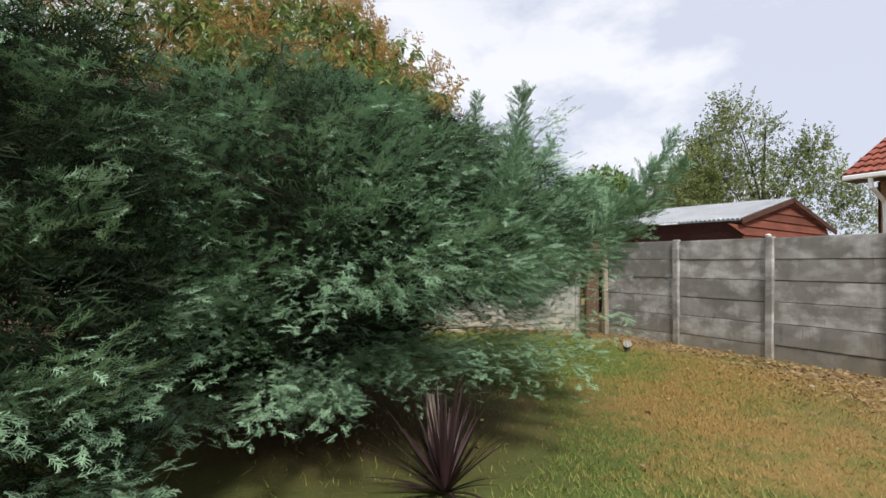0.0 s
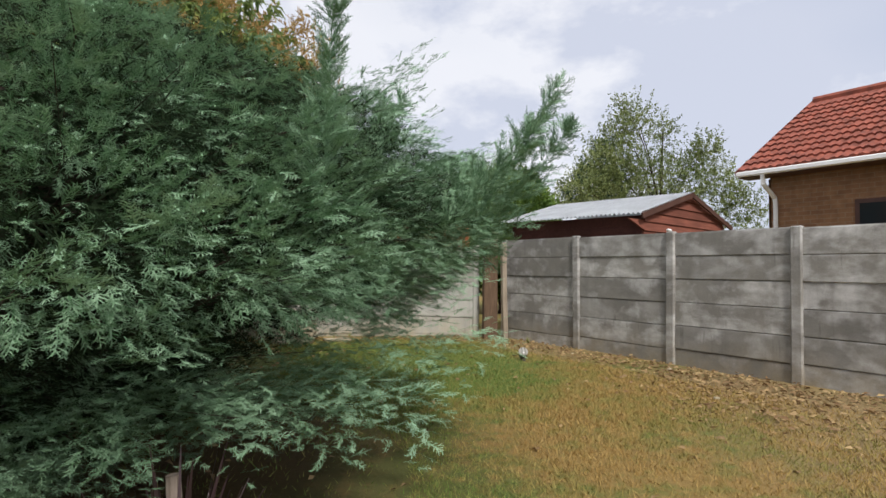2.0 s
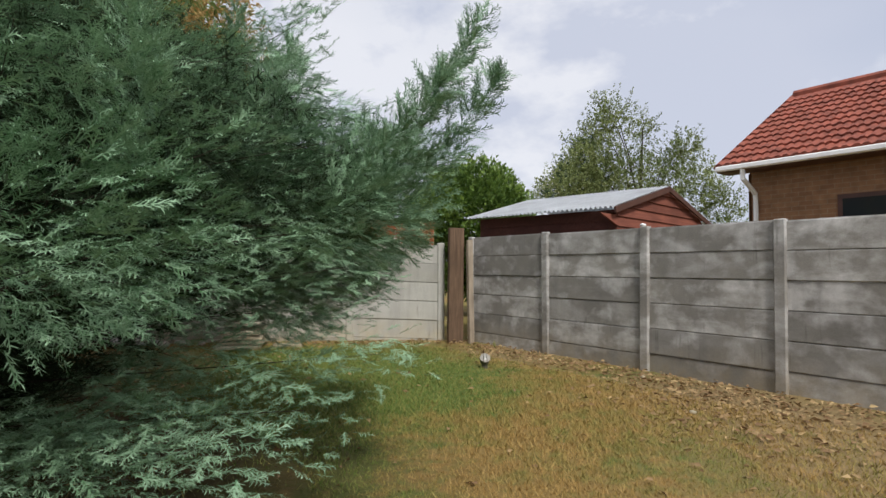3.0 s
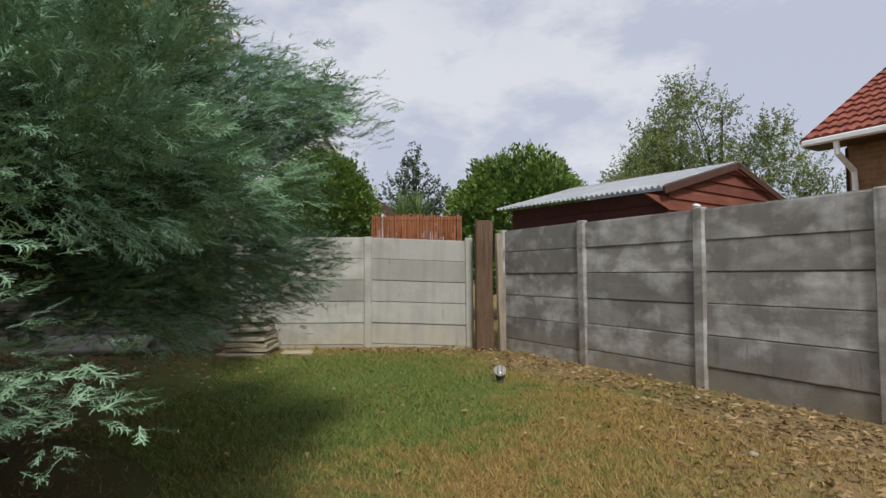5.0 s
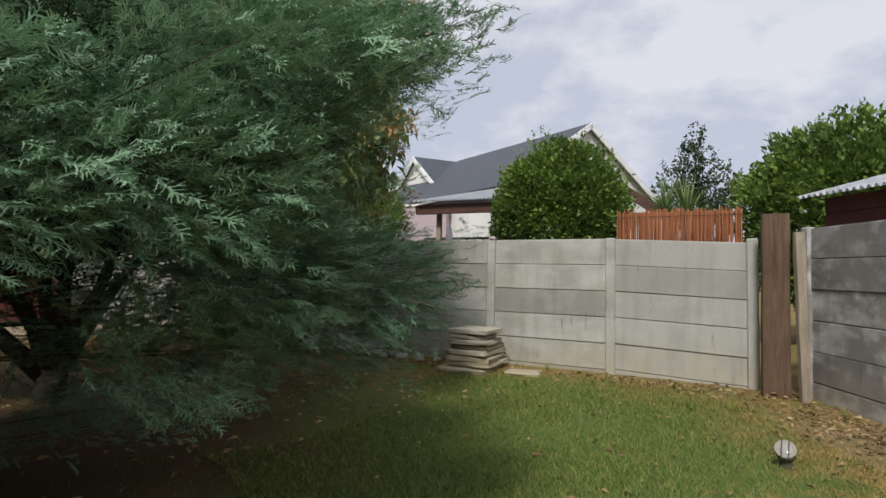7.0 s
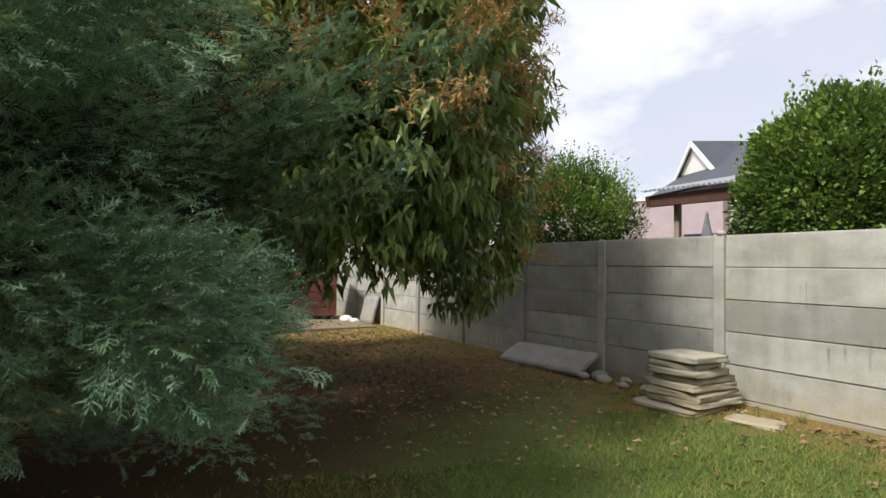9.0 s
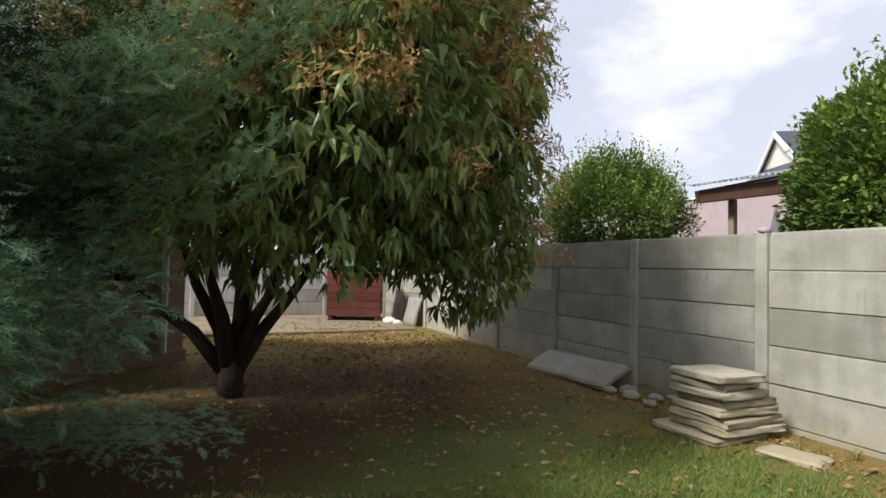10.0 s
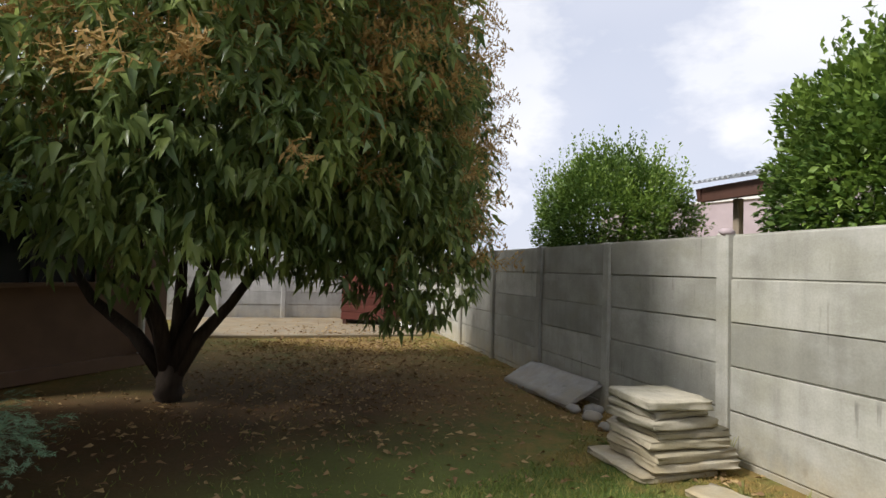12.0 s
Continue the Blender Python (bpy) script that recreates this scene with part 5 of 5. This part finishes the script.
def strap_plant(name, label, category, x, y, z, count, length, width, material, lift, seed, stem=0.0):
    """A rosette of strap leaves arching out of one point."""
    r = random.Random(seed)
    root = thing(name, label, category, pose(x, y, z))
    if stem:
        part("trunk", tube(bmesh.new(), [(0, 0, -z), (0.02, 0, -z * 0.5), (0, 0, 0.05)], [0.09, 0.07, 0.06], 8), M["bark_grey"], root)
    for k in range(count):
        az, up = r.uniform(0, 2 * math.pi), r.uniform(*lift)
        ln, w = length * r.uniform(0.65, 1.1), width * r.uniform(0.7, 1.2)
        bm = bmesh.new()
        rows = []
        for i in range(6):
            s = i / 5
            out = ln * s * math.cos(up)
            zz = ln * s * math.sin(up) - 0.32 * ln * s * s * (1.1 - math.sin(up))
            hw = w * (0.55 + 0.9 * s if s < 0.4 else 1.2 * (1 - s)) * 0.5 + 0.0015
            c = Vector((math.cos(az) * out, math.sin(az) * out, zz))
            sd = Vector((-math.sin(az), math.cos(az), 0)) * hw
            rows.append((bm.verts.new(c - sd), bm.verts.new(c + Vector((0, 0, -hw * 0.5))), bm.verts.new(c + sd)))
        for lo, hi in zip(rows, rows[1:]):
            bm.faces.new((lo[0], lo[1], hi[1], hi[0]))
            bm.faces.new((lo[1], lo[2], hi[2], hi[1]))
        part("leaf", bm, material, root)


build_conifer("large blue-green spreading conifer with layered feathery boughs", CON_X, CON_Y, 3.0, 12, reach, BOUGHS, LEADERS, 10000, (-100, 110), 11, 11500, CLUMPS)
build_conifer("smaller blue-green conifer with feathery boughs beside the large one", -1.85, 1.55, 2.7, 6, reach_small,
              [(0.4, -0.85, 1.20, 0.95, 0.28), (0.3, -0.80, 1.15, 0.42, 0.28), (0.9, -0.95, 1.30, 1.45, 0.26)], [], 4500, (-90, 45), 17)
build_broadleaf()
strap_plant("flax_plant", "dark purple strap-leaved plant on bare soil beneath the conifer", "plant", 0.05, 2.62, 0.0, 60, 0.62, 0.035, M["flax"], (0.45, 1.45), 3)
ob = new("dead_stake", data_of(tube(bmesh.new(), [(0, 0, -0.05), (0.01, 0, 0.2), (-0.01, 0.02, 0.46)], [0.038, 0.034, 0.026], 8), "dead_stake", M["bark_grey"]))
tagged(place(ob, None, pose(-0.02, 2.85, 0, 0, -2, 0)), "grey dead wooden stump stake beside the strap-leaved plant", "stake")

for wx, wy, wn in ((-0.36, 10.50, 34), (0.35, 10.42, 16), (-1.2, 10.45, 14), (3.25, 9.55, 14), (0.1, 10.2, 10)):
    strap_plant("weed_tuft", "small straw-green grass tuft at the foot of the wall", "weed", wx, wy, 0.0, wn, 0.24 if wn > 30 else 0.13, 0.008, M["weed"], (0.6, 1.5), int(wn))
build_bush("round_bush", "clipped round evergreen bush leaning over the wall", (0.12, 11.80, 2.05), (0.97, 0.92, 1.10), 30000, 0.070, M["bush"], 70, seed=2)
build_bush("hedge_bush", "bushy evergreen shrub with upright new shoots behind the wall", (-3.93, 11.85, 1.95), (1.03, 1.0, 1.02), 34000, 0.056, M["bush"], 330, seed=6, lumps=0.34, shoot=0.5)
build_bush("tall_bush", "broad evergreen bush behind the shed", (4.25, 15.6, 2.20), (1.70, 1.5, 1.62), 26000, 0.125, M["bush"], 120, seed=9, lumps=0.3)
build_far_tree("open-crowned grey-green tree beyond the shed", 15.6, 27.2, 10.5, [(-2.2, 0, 8.4, 1.1), (-1.4, 0, 9.0, 0.9), (0.3, 0.3, 8.6, 0.8), (-3.0, 0, 6.6, 1.6), (-1.2, 0, 6.4, 1.9), (1.6, 0.2, 6.8, 1.3), (2.6, 0, 7.6, 0.9), (3.2, 0, 5.8, 1.5), (-4.4, 0, 5.0, 1.4), (-2.0, 0, 4.6, 2.0), (0.8, 0, 4.8, 2.0), (4.4, 0, 4.4, 1.6), (-1.9, 0, 9.6, 0.5)], M["gum"], 3, 80, 0.12, 0.5)
build_far_tree("dark-leaved gum tree far beyond the shed", 14.9, 33.1, 10.0, [(0.2, 0, 8.8, 0.9), (-0.8, 0, 7.2, 1.1), (0.8, 0, 7.0, 1.2), (-1.6, 0, 5.8, 1.2), (0.2, 0, 5.4, 1.5)], M["gum_dark"], 8, 150, 0.16, 0.4, 0.1)
build_far_tree("small dark conifer-like tree behind the reed screen", 1.6, 20.5, 5.2, [(0, 0, 4.3, 0.5), (-0.4, 0, 3.7, 0.7), (0.45, 0, 3.5, 0.75), (0, 0, 2.8, 1.1), (-0.1, 0, 4.8, 0.3)], M["gum_dark"], 12, 150, 0.11, 0.3)
strap_plant("yucca", "spiky pale green yucca behind the reed screen", "plant", 1.80, 12.7, 2.12, 110, 0.68, 0.04, M["palm"], (0.0, 1.5), 5, 1.0)
strap_plant("yucca", "spiky pale green yucca behind the reed screen", "plant", 1.48, 12.9, 2.22, 80, 0.56, 0.04, M["palm"], (0.0, 1.5), 7, 1.0)


# ---- grass and litter ----
def grass_and_litter():
    r = np.random.default_rng(21)

    def blades(n, x0, x1, y0, y1, h0, h1, w, dens):
        p = np.stack([r.uniform(x0, x1, n), r.uniform(y0, y1, n)], 1)
        k = np.array([noise.noise((q[0] * 1.1, q[1] * 1.1, 7.0)) for q in p])
        fence = (p - np.array([P3.x, P3.y])) @ np.array([SN.x, SN.y])
        keep = (p[:, 1] < 10.55) & (fence < -0.05) & (r.uniform(0, 1, n) < (dens + 0.5 * k) * np.clip(np.minimum(np.minimum(p[:, 0] - x0, x1 - p[:, 0]), p[:, 1] - y0) / 1.2, 0, 1))
        # thin on the litter strip and under the trees
        thin = (fence > -0.9) | (np.hypot(p[:, 0] + 3.2, p[:, 1] - 7.7) < 2.9) | (np.hypot(p[:, 0] - CON_X, p[:, 1] - CON_Y) < 2.2)
        keep &= ~thin | (r.uniform(0, 1, n) < 0.08)
        p = p[keep]
        m = len(p)
        a, h = r.uniform(0, 2 * math.pi, m), r.uniform(h0, h1, m)
        z = np.full(m, -0.012)
        lean = r.normal(0, 0.9, (m, 2)) * (h[:, None] + 0.01)
        base = np.stack([p[:, 0], p[:, 1], z], 1)
        side = np.stack([np.cos(a), np.sin(a), np.zeros(m)], 1) * w
        top = base + np.stack([lean[:, 0], lean[:, 1], h + 0.02], 1)
        v = np.stack([base - side, base + side, top], 1).reshape(-1, 3)
        return v, np.arange(3 * m).reshape(-1, 3)

    v1, f1 = blades(230000, -1.2, 5.2, 2.2, 10.5, 0.004, 0.024, 0.0034, 0.85)
    v3, f3 = blades(70000, -4.5, 9.0, -6.0, 6.0, 0.004, 0.024, 0.0045, 0.6)
    v2, f2 = blades(60000, -8.0, 0.0, 5.5, 10.5, 0.004, 0.026, 0.0045, 0.7)
    me = mesh_np("grass", np.concatenate([v1, v2, v3]), np.concatenate([f1, f2 + len(v1), f3 + len(v1) + len(v2)]), M["grass"])
    tagged(new("grass", me), "short tired lawn grass, green and straw-coloured", "grass", kind="stuff")

    c = []
    for s in np.linspace(-1.2, 8.0, 30):
        q = P3 + Vector((FX, FY, 0)) * s - SN * 0.45
        c.append(np.array([q.x, q.y]) + r.normal(0, 0.30, (85, 2)))
    c.append(np.array([4.15, 5.6]) + r.normal(0, (0.45, 0.9), (600, 2)))
    c.append(np.array([1.8, 10.3]) + r.normal(0, (0.7, 0.16), (420, 2)))
    c.append(np.array([-3.4, 8.0]) + r.normal(0, (1.7, 1.2), (2600, 2)))
    c.append(np.array([-6.3, 8.7]) + r.normal(0, (0.9, 1.0), (2300, 2)))
    c.append(np.array([-8.6, 8.6]) + r.normal(0, (0.9, 1.0), (260, 2)))
    c.append(np.array([-1.5, 10.2]) + r.normal(0, (1.2, 0.18), (260, 2)))
    c.append(np.stack([r.uniform(-1, 5, 240), r.uniform(3, 10.4, 240)], 1))
    p = np.concatenate(c)
    fence = (p - np.array([P3.x, P3.y])) @ np.array([SN.x, SN.y])
    p = p[(fence < -0.03) & (p[:, 1] < 10.58)]
    n = len(p)
    ang = r.uniform(0, 2 * math.pi, n)
    v, f, a = scatter(leaf_template(0.42, 0.2, 0.12), np.stack([p[:, 0], p[:, 1], np.where(p[:, 0] < -7.7, 0.05, 0.0) + r.uniform(0.0, 0.025, n)], 1), np.stack([np.cos(ang), np.sin(ang), r.uniform(-0.1, 0.35, n)], 1), np.tile([0, 0, 1.0], (n, 1)) + r.normal(0, 0.6, (n, 3)), r.uniform(0.03, 0.085, n))
    tagged(new("leaf_litter", mesh_np("leaf_litter", v, f, M["litter"], a)), "dry brown fallen leaves scattered over soil and grass", "leaf litter", kind="stuff")


grass_and_litter()
